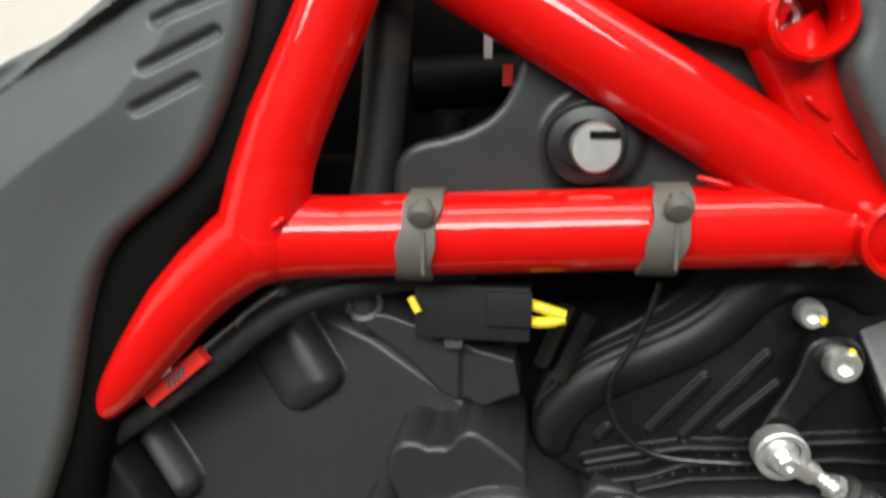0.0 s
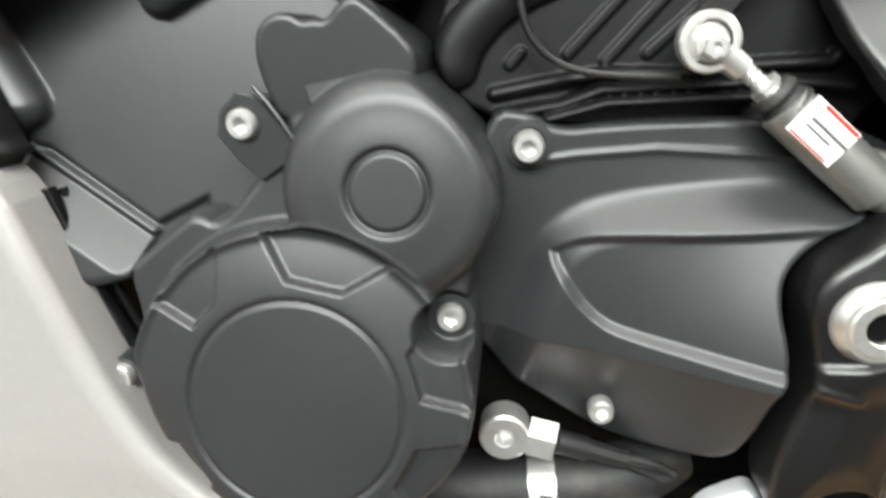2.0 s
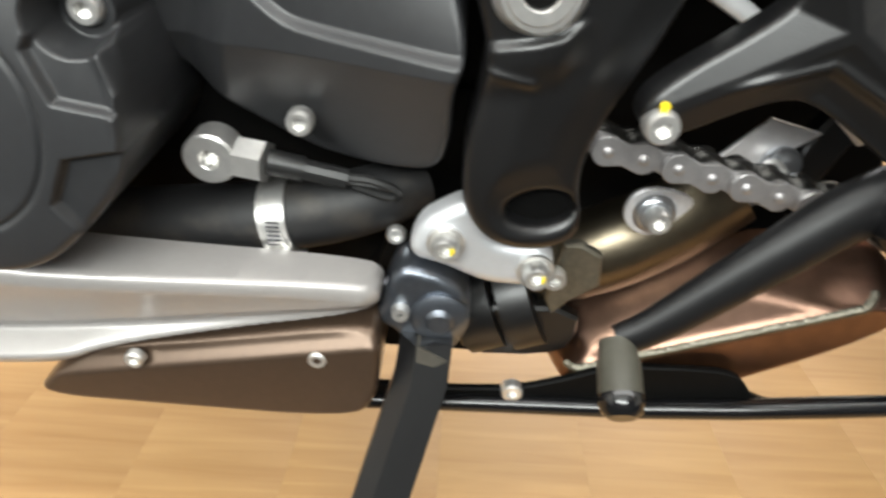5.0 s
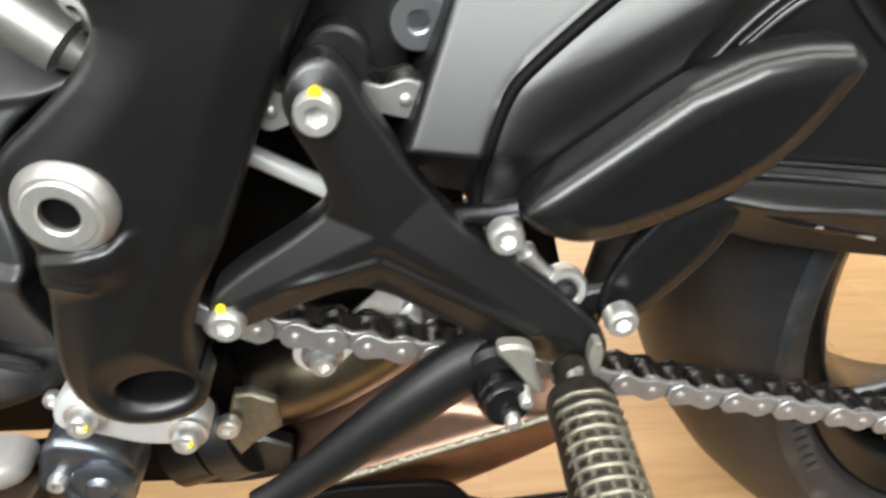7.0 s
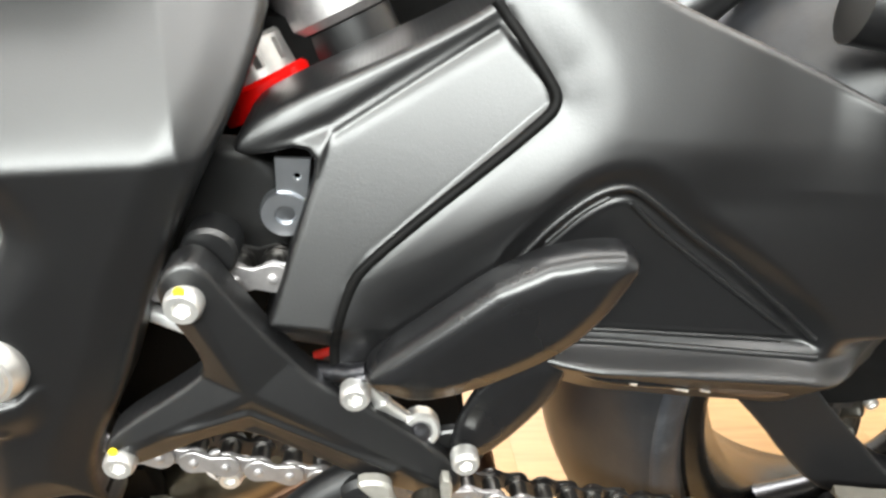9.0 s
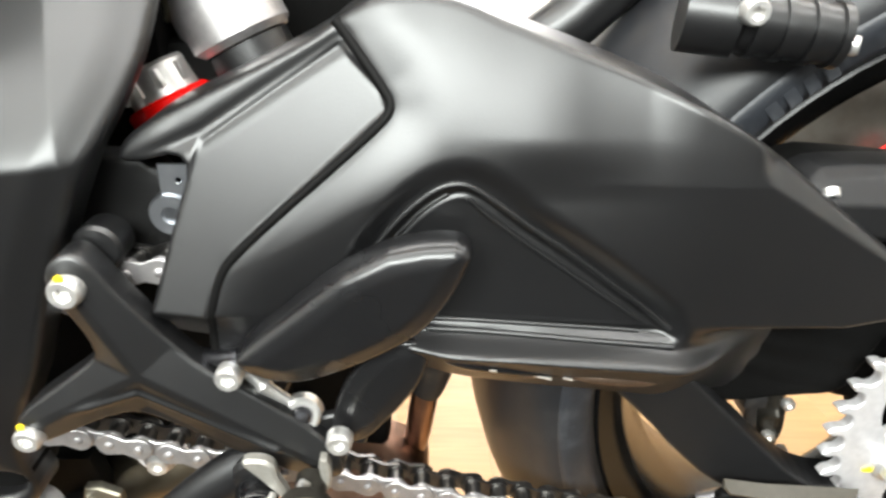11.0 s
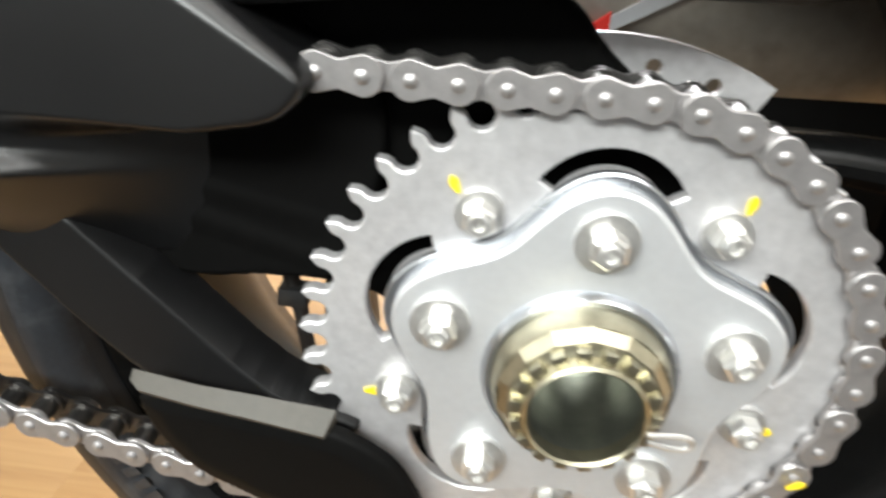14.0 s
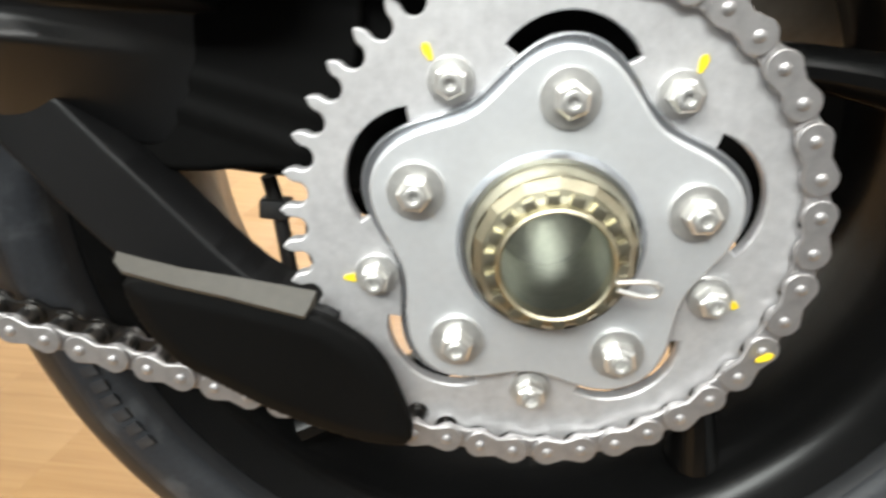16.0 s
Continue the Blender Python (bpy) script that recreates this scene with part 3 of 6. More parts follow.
# -- cylinder side cover with its cast pockets --


def h_head(x, z, d):
    out = -0.18 * (z - 0.47)
    base = out
    for e, u, w in (((-0.1032, 0.5062), (-0.545, 0.839), 0.0190), ((-0.1795, 0.4455), (-0.576, 0.817), 0.0165)):
        along, across = (x - e[0]) * u[0] + (z - e[1]) * u[1], np.abs((x - e[0]) * u[1] - (z - e[1]) * u[0])
        qx, qz = across - (w - 0.011), 0.011 - along
        inner = 0.011 - np.hypot(np.maximum(qx, 0), np.maximum(qz, 0)) - np.minimum(np.maximum(qx, qz), 0)
        k = np.clip(inner / 0.0145, 0, 1)
        out = out + 0.0135 * np.sqrt(1 - (1 - k) ** 2)
    s, _, _ = signed(x, z, [(-0.124, 0.60)] + [(-0.1198, 0.5543), (-0.0773, 0.5372), (-0.0492, 0.5193), (-0.0236, 0.5042)] + [(0.02, 0.500), (0.02, 0.60)])
    out = out - 0.55 * np.clip(s, 0, 0.015) - 0.016 * step(0.0145, 0.018, s)
    s, _, _ = signed(x, z, [(-0.185, 0.441), (-0.172, 0.4405), (-0.118, 0.409), (-0.092, 0.424), (-0.08, 0.36), (-0.20, 0.36)])
    out = out - 0.004 * step(0.0, 0.004, s)
    e, _, _ = near_line(x, z, [(-0.182, 0.438), (-0.120, 0.403)])
    s, _, _ = signed(x, z, [(-0.184, 0.439), (-0.118, 0.402), (-0.132, 0.360), (-0.21, 0.410)])
    return out + 0.016 * np.clip(e / 0.022, 0, 1) * step(0.0, 0.002, s) + 0.004 * (1 - step(0.0005, 0.003, e))


head = relief("cylinder_cover", [(-0.25, 0.475), (-0.208, 0.499), (-0.171, 0.530), (-0.133, 0.562), (-0.118, 0.568), (-0.086, 0.556), (-0.050, 0.538), (-0.012, 0.514), (-0.01, 0.44), (-0.04, 0.40), (-0.11, 0.39), (-0.145, 0.374), (-0.165, 0.383), (-0.192, 0.420), (-0.20, 0.45)], 0.302, 0.36, BLACK_CAST, moto, h_head, 0.0010, 0.006, label="matt black cast cylinder cover with rounded pockets")
g = Geo()
sweep(g, [(-0.24, 0.275, 0.470), (-0.207, 0.272, 0.493), (-0.146, 0.274, 0.537), (-0.111, 0.276, 0.567), (-0.075, 0.282, 0.580), (-0.02, 0.292, 0.584)], 0.0062, 16, 2)
loom = part("wiring_hose", g, RUBBER, moto, "black sheathed cable below the frame tube")
g = Geo()
plate(g, [(-0.176, 0.526), (-0.146, 0.551), (-0.141, 0.545), (-0.171, 0.520)], 0.2625, 0.2675, bevel=0.0005)
lab = part("red_sleeve", g, RED_FLAT, loom, "red label sleeve on the cable")
g = Geo()
for k in (0.42, 0.5, 0.58, 0.66):
    x, z = -0.1735 + 0.030 * k, 0.523 + 0.025 * k
    plate(g, [(x - 0.0006, z - 0.003), (x + 0.0008, z - 0.003), (x + 0.0006, z + 0.003), (x - 0.0008, z + 0.003)], 0.2618, 0.2626)
part("print_bar", g, GREY_INK, lab, "dark unreadable print", 0)

g = Geo()
lathe(g, [(0.0, -0.012), (0.005, -0.012), (0.0065, -0.009), (0.0065, 0.0), (0.009, 0.001), (0.009, 0.012)], 20, pose(-0.076, 0.300, 0.563, -50))
part("plug_cap", g, GREY_PLASTIC, head, "greyish rubber plug cap")
relief("cover_bracket", [(-0.0859, 0.5604), (-0.0506, 0.5345), (-0.0368, 0.5201), (-0.0161, 0.5124), (0.0015, 0.5198), (-0.0016, 0.5368), (-0.0205, 0.5421), (-0.0476, 0.5544), (-0.0639, 0.5598)], 0.294, 0.33, BLACK_CAST, head, lambda x, z, d: -0.10 * np.clip(z - 0.53 + 0.5 * (x + 0.05), -0.02, 0.03) - 0.004 * step(-0.001, 0.001, x + 0.028), 0.0010, 0.0012, 0)
g = Geo()
box(g, (-0.030, 0.290, 0.5515), (0.009, 0.008, 0.008), 0.002)
part("hose_clip", g, GREY_PLASTIC, head, "small grey hose clip")
for a, b in (((0.011, 0.530), (0.023, 0.565)), ((0.020, 0.522), (0.034, 0.560))):
    g = Geo()
    sweep(g, [(a[0], 0.312, a[1]), (b[0], 0.306, b[1])], 0.0038, 4, 0, 0.5)
    part("loom_bracket", g, BLACK_SATIN, moto, "black bracket behind the connector")
# connectors below the tube
g = Geo()
box(g, (-0.021, 0.292, 0.5675), (0.053, 0.022, 0.026), 0.002)
box(g, (-0.004, 0.2795, 0.571), (0.020, 0.004, 0.016), 0.001)
con = part("connector", g, CONNECT, moto, "black plastic wiring connector")
for pts, r in (([(0.004, 0.284, 0.5725), (0.012, 0.280, 0.5715), (0.0205, 0.281, 0.5685)], 0.0026), ([(0.004, 0.284, 0.5640), (0.012, 0.280, 0.5650), (0.0205, 0.281, 0.5672)], 0.0026), ([(-0.049, 0.281, 0.574), (-0.045, 0.278, 0.568)], 0.002)):
    g = Geo()
    sweep(g, pts, r, 8, 1)
    part("yellow_wire", g, YELLOW, con, "short yellow wire")

# -- generator and idler cover --
GC, IC = (-0.036, 0.345), (-0.001, 0.440)


def h_gen(x, z, d):
    dg, di = np.hypot(x - GC[0], z - GC[1]), np.hypot((x - IC[0]), (z - IC[1]))
    ang = np.degrees(np.arctan2(z - GC[1], x - GC[0]))
    low = 0.024 - 0.0055 * np.clip((dg - 0.050) / 0.027, 0, 1) ** 1.3
    low = low - 0.0016 * groove(dg - 0.0472, 0.0010)
    for i0, i1, o0, o1 in ((70, 96, 58, 105), (10, 32, 3, 41), (-35, -12, -42, -6), (131, 147, 119, 151), (205, 228, 198, 236)):
        p = [(GC[0] + r * math.cos(radians(a)), GC[1] + r * math.sin(radians(a))) for r, a in ((0.0545, i0), (0.0545, i1), (0.0765, o1), (0.081, (o0 + o1) / 2), (0.0765, o0))]
        s, _, _ = signed(x, z, p)
        low = low - 0.0045 * step(0.0, 0.0018, s)
    low = low + 0.0010 * np.clip(1 - (dg / 0.046) ** 2, 0, 1)
    up = 0.022 - 0.0015 * step(0.018, 0.036, di) - 0.0125 * (1 - np.sqrt(1 - np.clip((di - 0.033) / 0.0135, 0, 1) ** 2))
    up = up - 0.0026 * groove(di - 0.0165, 0.0011) - 0.0008 * (1 - step(0.0155, 0.0165, di))
    s, _, _ = signed(x, z, chaikin(np.array([(-0.0457, 0.4833), (-0.0438, 0.4982), (-0.0350, 0.5040), (-0.0271, 0.5035), (-0.0171, 0.4970), (-0.0071, 0.4906), (0.0021, 0.4818), (-0.0059, 0.4606), (-0.0343, 0.4580)]), 2))
    up = np.maximum(up, 0.0095 * step(-0.002, 0.003, s))
    mixed = step(0.0755, 0.0785, dg)
    out = np.maximum(low, 0.013) * (1 - mixed) + (up + 0.001) * mixed + 0.0022 * groove(dg - 0.0755, 0.0022) * step(-25, -15, ang)
    for lx, lz in ((-0.064, 0.461), (0.027, 0.384)):
        out = out * step(0.011, 0.0150, np.hypot(x - lx, z - lz))
    return out + 0.0015 - 0.13 * (z - 0.39) + 0.03 * (x + 0.02)


gen = relief("generator_cover", [(-0.120, 0.392), (-0.112, 0.400), (-0.097, 0.414), (-0.088, 0.421), (-0.076, 0.416), (-0.060, 0.438), (-0.045, 0.455), (-0.054, 0.475), (-0.054, 0.487), (-0.044, 0.500), (-0.030, 0.505), (-0.012, 0.498), (0.010, 0.482), (0.030, 0.466), (0.046, 0.441), (0.042, 0.425), (0.032, 0.405), (0.039, 0.372), (0.042, 0.350), (0.037, 0.322), (0.016, 0.297), (-0.006, 0.280), (-0.035, 0.278), (-0.066, 0.293), (-0.092, 0.313), (-0.110, 0.343), (-0.113, 0.371)], 0.272, 0.34, BLACK_CAST, moto, h_gen, 0.0008, 0.004, label="matt black cast generator cover with a round boss")
relief("gear_housing", [(-0.0592, 0.4814), (-0.0612, 0.4923), (-0.0584, 0.5011), (-0.0518, 0.5055), (-0.0451, 0.5053), (-0.0410, 0.5028), (-0.0363, 0.5038), (-0.0312, 0.5035), (-0.0268, 0.5101), (-0.0213, 0.5134), (-0.0156, 0.5117), (0.0035, 0.4971), (0.0063, 0.4908), (0.0062, 0.4777), (-0.0068, 0.4539), (-0.0496, 0.4594)], 0.272, 0.34, BLACK_CAST, gen, None, 0.0010, 0.0028, 1)
for x, z, r in ((-0.064, 0.461, 0.010), (0.027, 0.384, 0.0105), (-0.128, 0.337, 0.009)):
    g = Geo()
    lathe(g, [(0.0, -0.001), (r * 0.62, -0.001), (r * 0.70, -0.005), (r, -0.005), (r * 1.05, 0.02)], 24, pose(x, 0.272, z))
    part("bolt_lug", g, BLACK_CAST, gen)
    bolt(gen, x, 0.271, z)
g = Geo()
plate(g, [(-0.0665, 0.4736), (-0.0600, 0.4729), (-0.0558, 0.4698), (-0.0391, 0.4512), (-0.0564, 0.4376), (-0.0661, 0.4454), (-0.0751, 0.4554), (-0.0740, 0.4650)], 0.2665, 0.2690, [ring_pts(-0.0640, 0.4610, 0.0078, 20)], 0.0006)
sweep(g, [(-0.0590, 0.2665, 0.4765), (-0.0505, 0.2655, 0.4680), (-0.0385, 0.2655, 0.4515)], 0.0011, 8, 1)
part("bolt_bracket", g, BLACK_CAST, gen, "folded black bracket under a bolt", 30)

# -- clutch cover --


def h_clutch(x, z, d):
    brow = chaikin(np.array([(0.0583, 0.4078), (0.0684, 0.4234), (0.0865, 0.4354), (0.1308, 0.4449), (0.1777, 0.4502)] + [(0.26, 0.452), (0.26, 0.28), (0.03, 0.28), (0.046, 0.36)]), 2)
    pocket = chaikin(np.array([(0.0672, 0.4074), (0.0728, 0.4123), (0.0831, 0.4177), (0.0989, 0.4208), (0.1358, 0.4255), (0.1846, 0.4339), (0.2086, 0.4368)] + [(0.2098, 0.3731), (0.1722, 0.3706), (0.1405, 0.3726), (0.1054, 0.3751), (0.0935, 0.3784), (0.0806, 0.3887)]), 1)
    b, _, _ = signed(x, z, brow)
    s, _, _ = signed(x, z, pocket)
    e, _, _ = near_line(x, z, [(0.0519, 0.4467), (0.0750, 0.4523), (0.1102, 0.4579), (0.2001, 0.4600)])
    out = 0.013 * step(-0.002, 0.022, b) + 0.040 * step(0.055, 0.215, x) * (1 - step(0.36, 0.475, z)) + 0.0012 * groove(e, 0.0016) - 0.45 * np.clip(0.366 - z, 0, 1)
    return out - 0.0042 * step(-0.0012, 0.0040, s)


clutch = relief("clutch_cover", [(0.034, 0.470), (0.054, 0.470), (0.066, 0.463), (0.088, 0.467), (0.110, 0.470), (0.150, 0.474), (0.200, 0.474), (0.215, 0.452)] + [(0.205, 0.4420)] + [(0.1874, 0.4330), (0.1732, 0.4234), (0.1654, 0.4116), (0.1653, 0.3995), (0.1696, 0.3848), (0.1712, 0.3731), (0.1671, 0.3622), (0.1668, 0.3495), (0.1664, 0.3368)] + [(0.1620, 0.3160), (0.1400, 0.3100), (0.1097, 0.3100), (0.0922, 0.3160), (0.0743, 0.3260), (0.0478, 0.3430)] + [(0.030, 0.363), (0.03, 0.42)], 0.302, 0.36, BLACK_CAST, moto, h_clutch, 0.0008, 0.0035, label="matt black cast clutch cover with a scooped face")
for x, z in ((0.054, 0.456), (0.198, 0.4585)):
    g = Geo()
    lathe(g, [(0.0, -0.001), (0.007, -0.001), (0.0078, -0.006), (0.0108, -0.006), (0.012, 0.02)], 24, pose(x, 0.306, z))
    part("bolt_lug", g, BLACK_CAST, clutch)
    bolt(clutch, x, 0.2985, z, None, 1.1)
bolt(clutch, 0.100, 0.288, 0.335, scale=0.95)


def h_rear(x, z, d):
    s, _, _ = near_line(x, z, chaikin(np.array([(0.0172, 0.4870), (0.0204, 0.5000), (0.0367, 0.5193), (0.0730, 0.5373), (0.0869, 0.5452), (0.0983, 0.5553), (0.1089, 0.5687), (0.1181, 0.5772), (0.1312, 0.5817), (0.1483, 0.5820), (0.1635, 0.5739)]), 2, False))
    out = 0.0080 * np.sqrt(np.clip(1 - (s / 0.0115) ** 2, 0, 1))
    s, _, _ = near_line(x, z, chaikin(np.array([(0.0170, 0.5055), (0.0360, 0.5282), (0.0579, 0.5404), (0.0774, 0.5501), (0.0941, 0.5632), (0.1061, 0.5792), (0.1170, 0.5877), (0.1300, 0.5925)]), 2, False))
    out = np.maximum(out, 0.0050 * np.sqrt(np.clip(1 - (s / 0.0055) ** 2, 0, 1)))
    for rib in ([(0.0681, 0.4951), (0.0926, 0.5257)], [(0.0851, 0.4931), (0.1206, 0.5392)], [(0.1031, 0.4976), (0.1271, 0.5238)], [(0.0426, 0.4889), (0.0471, 0.4946)]):
        s, _, _ = near_line(x, z, rib)
        out = np.maximum(out, 0.0022 * (1 - step(0.0018, 0.0030, s)))
    for k, edge in enumerate(([(0.0364, 0.4756), (0.0602, 0.4822), (0.0853, 0.4880), (0.1182, 0.4898), (0.1403, 0.4946), (0.1804, 0.4993), (0.1876, 0.5083)], [(0.0393, 0.4662), (0.0671, 0.4729), (0.0842, 0.4808), (0.1227, 0.4849), (0.1562, 0.4896), (0.1896, 0.4900)], [(0.0617, 0.4669), (0.0868, 0.4756), (0.1273, 0.4805), (0.1499, 0.4827)])):
        s, _, _ = near_line(x, z, edge)
        out = np.maximum(out, (0.006 + 0.004 * k) * np.sqrt(np.clip(1 - (s / 0.0032) ** 2, 0, 1)))
    return out


relief("rear_cylinder_cover", [(0.006, 0.505), (0.020, 0.532), (0.070, 0.562), (0.094, 0.592), (0.120, 0.606), (0.20, 0.606), (0.215, 0.46), (0.12, 0.462), (0.034, 0.462), (0.010, 0.48)], 0.318, 0.36, SEMI, moto, h_rear, 0.0008, 0.003, label="black cast cover with slanting ribs")
g = Geo()
sweep(g, [(0.0642, 0.302, 0.5791), (0.0600, 0.302, 0.5610), (0.0527, 0.302, 0.5439), (0.0447, 0.302, 0.5300), (0.0441, 0.302, 0.5162), (0.0495, 0.302, 0.5024), (0.0597, 0.302, 0.4929), (0.0736, 0.302, 0.4883), (0.0926, 0.302, 0.4879), (0.1150, 0.302, 0.4888)], 0.0017, 10, 2)
part("thin_cable", g, BLACK_SATIN, moto, "thin black cable in a loop")

# -- gear shifter --
g = Geo()
plate(g, chaikin([(0.130, 0.556), (0.146, 0.559), (0.153, 0.545), (0.142, 0.531), (0.127, 0.510), (0.122, 0.500), (0.112, 0.502), (0.114, 0.512), (0.127, 0.537)], 2), 0.296, 0.302, bevel=0.0012)
lathe(g, [(0.0, -0.002), (0.0098, -0.002), (0.0115, 0.0), (0.0115, 0.012)], 28, pose(0.143, 0.2965, 0.547))
sh = part("shift_lever", g, BLACK_SATIN, moto, "black gear shift lever")
bolt(sh, 0.143, 0.2965, 0.547, scale=1.15)
bolt(sh, 0.132, 0.308, 0.566, scale=1.0)
paint_dab(sh, 0.1455, 0.2902, 0.5520)
paint_dab(sh, 0.1360, 0.2995, 0.5645, 0.003, 0.004)
g = Geo()
lathe(g, [(0.0088, -0.0010), (0.0088, -0.0042), (0.0093, -0.0048), (0.0112, -0.0048), (0.0120, -0.0040), (0.0120, 0.0045), (0.006, 0.006)], 40, pose(0.1205, 0.288, 0.504), caps=False)
lathe(g, [(0.0, -0.0035), (0.0050, -0.0035), (0.0080, -0.0015), (0.0088, 0.0)], 32, pose(0.1205, 0.288, 0.504))
sweep(g, [(0.127, 0.288, 0.4995), (0.136, 0.288, 0.4940)], [0.0062, 0.0052], 14)
rod = part("shift_rod_end", g, ZINC, sh, "zinc-plated rod end")
g = Geo()
lathe(g, [(0.0018, -0.0080), (0.0018, -0.0100), (0.0040, -0.0100), (0.0046, -0.0092), (0.0046, -0.0045), (0.0064, -0.0045), (0.0064, -0.0020)], 24, pose(0.1215, 0.2870, 0.5025), hexes=(2, 3, 4))
part("rod_bolt", g, ZINC, rod, "small zinc bolt in the rod end")
g = Geo()
sweep(g, [(0.1445, 0.288, 0.4890), (0.1475, 0.288, 0.4870)], 0.0064, 6)
part("lock_nut", g, ZINC, rod)
g = Geo()
sweep(g, [(0.1475, 0.288, 0.4870), (0.1500, 0.288, 0.4850), (0.1525, 0.2878, 0.4832), (0.1550, 0.2875, 0.4812), (0.1575, 0.287, 0.4795)], [0.0085, 0.0100, 0.0085, 0.0105, 0.0112], 20)
part("rubber_boot", g, RUBBER, rod, "black rubber boot on the rod")
g = Geo()
sweep(g, [(0.135 + 0.0011 * k, 0.288, 0.4950 - 0.00075 * k) for k in range(12)], [0.0040 if k % 2 else 0.0033 for k in range(12)], 14)
part("rod_thread", g, ZINC, rod)
g = Geo()
sweep(g, [(0.147, 0.288, 0.4865), (0.153, 0.287, 0.482), (0.154, 0.287, 0.481), (0.196, 0.284, 0.450), (0.197, 0.284, 0.449), (0.204, 0.284, 0.444)], [0.006, 0.0072, 0.0108, 0.0108, 0.0075, 0.005], 24)
sens = part("quickshift_sensor", g, SENSOR, sh, "silver shift sensor barrel")
g = Geo()
box(g, (0, 0, 0), (0.0235, 0.0006, 0.0165), 0)
lb = part("sensor_label", g, WHITE, sens, "white sticker with unreadable print", 0)
lb.matrix_basis = pose(0.1660, 0.2745, 0.4735, 0, 36.5, 1.5)
g = Geo()
box(g, (0.002, -0.0008, 0.0072), (0.018, 0.0006, 0.0011), 0)
box(g, (-0.001, -0.0008, -0.0074), (0.020, 0.0006, 0.0006), 0)
part("red_line", g, RED_FLAT, sens, "thin red lines", 0).matrix_basis = pose(0.1660, 0.2745, 0.4735, 0, 36.5, 1.5)
g = Geo()
box(g, (0.002, -0.0008, 0.001), (0.019, 0.0006, 0.0011), 0)
box(g, (-0.001, -0.0008, -0.0020), (0.013, 0.0006, 0.0007), 0)
part("print_bar", g, GREY_INK, sens, "dark unreadable print", 0).matrix_basis = pose(0.1660, 0.2745, 0.4735, 0, 36.5, 1.5)

# -- belly fairing --


def h_belly(x, z, d):
    line = np.interp(x, [-0.32, -0.167, -0.020, 0.132], [0.200, 0.2095, 0.2235, 0.2445])
    f = z - line
    out = 0.016 * step(0.0, 0.05, np.maximum(f, 0)) + 0.003 * step(0, 0.010, d) - 0.05 * np.clip(z - 0.30, 0, 1)
    return out - 0.0024 * groove(f - 0.001, 0.0032) + 0.010 * step(0.0, 0.011, -f)


belly = relief("belly_fairing", [(-0.32, 0.438), (-0.20, 0.436), (-0.173, 0.434), (-0.155, 0.396), (-0.131, 0.346), (-0.114, 0.319), (-0.096, 0.298), (-0.070, 0.279), (-0.034, 0.270), (0.018, 0.267), (0.126, 0.264), (0.137, 0.258), (0.136, 0.246), (0.128, 0.241), (0.06, 0.229), (-0.005, 0.216), (-0.020, 0.206), (-0.05, 0.201), (-0.32, 0.185)], 0.266, 0.285, SILVER, moto, h_belly, 0.0012, 0.005, label="silver painted belly fairing")


def h_dark(x, z, d):
    f = np.interp(x, [-0.03, 0.13], [0.206, 0.236]) - z
    return 0.006 * step(0.0, 0.010, f)


# the brown here is the mirrored floor, carried by the base colour
lower = relief("lower_fairing", [(-0.05, 0.18), (-0.032, 0.200), (-0.012, 0.213), (0.055, 0.224), (0.130, 0.2385), (0.138, 0.232), (0.136, 0.190), (0.120, 0.176), (0.02, 0.178)], 0.262, 0.30, DARK_TRIM, belly, h_dark, 0.0009, 0.004, label="dark glossy lower fairing edge, reflected floor brown in its colour")
bolt(lower, 0.106, 0.260, 0.219, BOLT_SMALL)
bolt(lower, 0.013, 0.258, 0.213, BOLT_SMALL)
front_plate = relief("front_bracket", [(-0.34, 0.57), (-0.2215, 0.545)] + [(-0.2089, 0.5164), (-0.2055, 0.5015), (-0.1942, 0.4819), (-0.1774, 0.4521), (-0.1719, 0.4333)] + [(-0.1721, 0.4446), (-0.1785, 0.4307)] + [(-0.19, 0.4285), (-0.34, 0.4300)], 0.266, 0.285, SEMI, moto, None, 0.003, 0.002, label="black bracket between shroud and fairing")
bolt(front_plate, -0.1904, 0.265, 0.4433, BOLT_WIDE, 0.85, name="silver_bolt")
g = Geo()
sweep(g, [(-0.17, 0.285, 0.42), (-0.15, 0.283, 0.375), (-0.125, 0.283, 0.33), (-0.095, 0.285, 0.295), (-0.05, 0.288, 0.275)], 0.006, 12, 2)
part("inner_cable", g, BLACK_GLOSS, moto)
g = Geo()
sweep(g, [(-0.165, 0.292, 0.42), (-0.14, 0.29, 0.37), (-0.118, 0.29, 0.325), (-0.07, 0.292, 0.29)], 0.0025, 8, 2)
part("inner_cable", g, BLACK_GLOSS, moto)

# -- coolant hose, clamp, plug and sensor --
g = Geo()
sweep(g, [(-0.03, 0.315, 0.255), (0.01, 0.312, 0.260), (0.074, 0.310, 0.268), (0.125, 0.312, 0.280), (0.15, 0.33, 0.285)], [0.018, 0.019, 0.0195, 0.018, 0.016], 24, 2)
hose = part("coolant_hose", g, RUBBER, moto, "thick black coolant hose")
g = Geo()
sweep(g, [(0.0735, 0.3105, 0.2678), (0.0875, 0.3105, 0.2705)], 0.0206, 28)
clamp = part("hose_clamp", g, ZINC, hose, "bright steel worm-drive hose clamp")
for k in (0.0752, 0.0850):
    g = Geo()
    sweep(g, [(k, 0.3103, 0.268), (k + 0.0012, 0.3103, 0.2683)], 0.0213, 28)
    part("clamp_edge", g, ZINC, clamp)
g = Geo()
box(g, (0.082, 0.2885, 0.2585), (0.013, 0.007, 0.009), 0.0015)
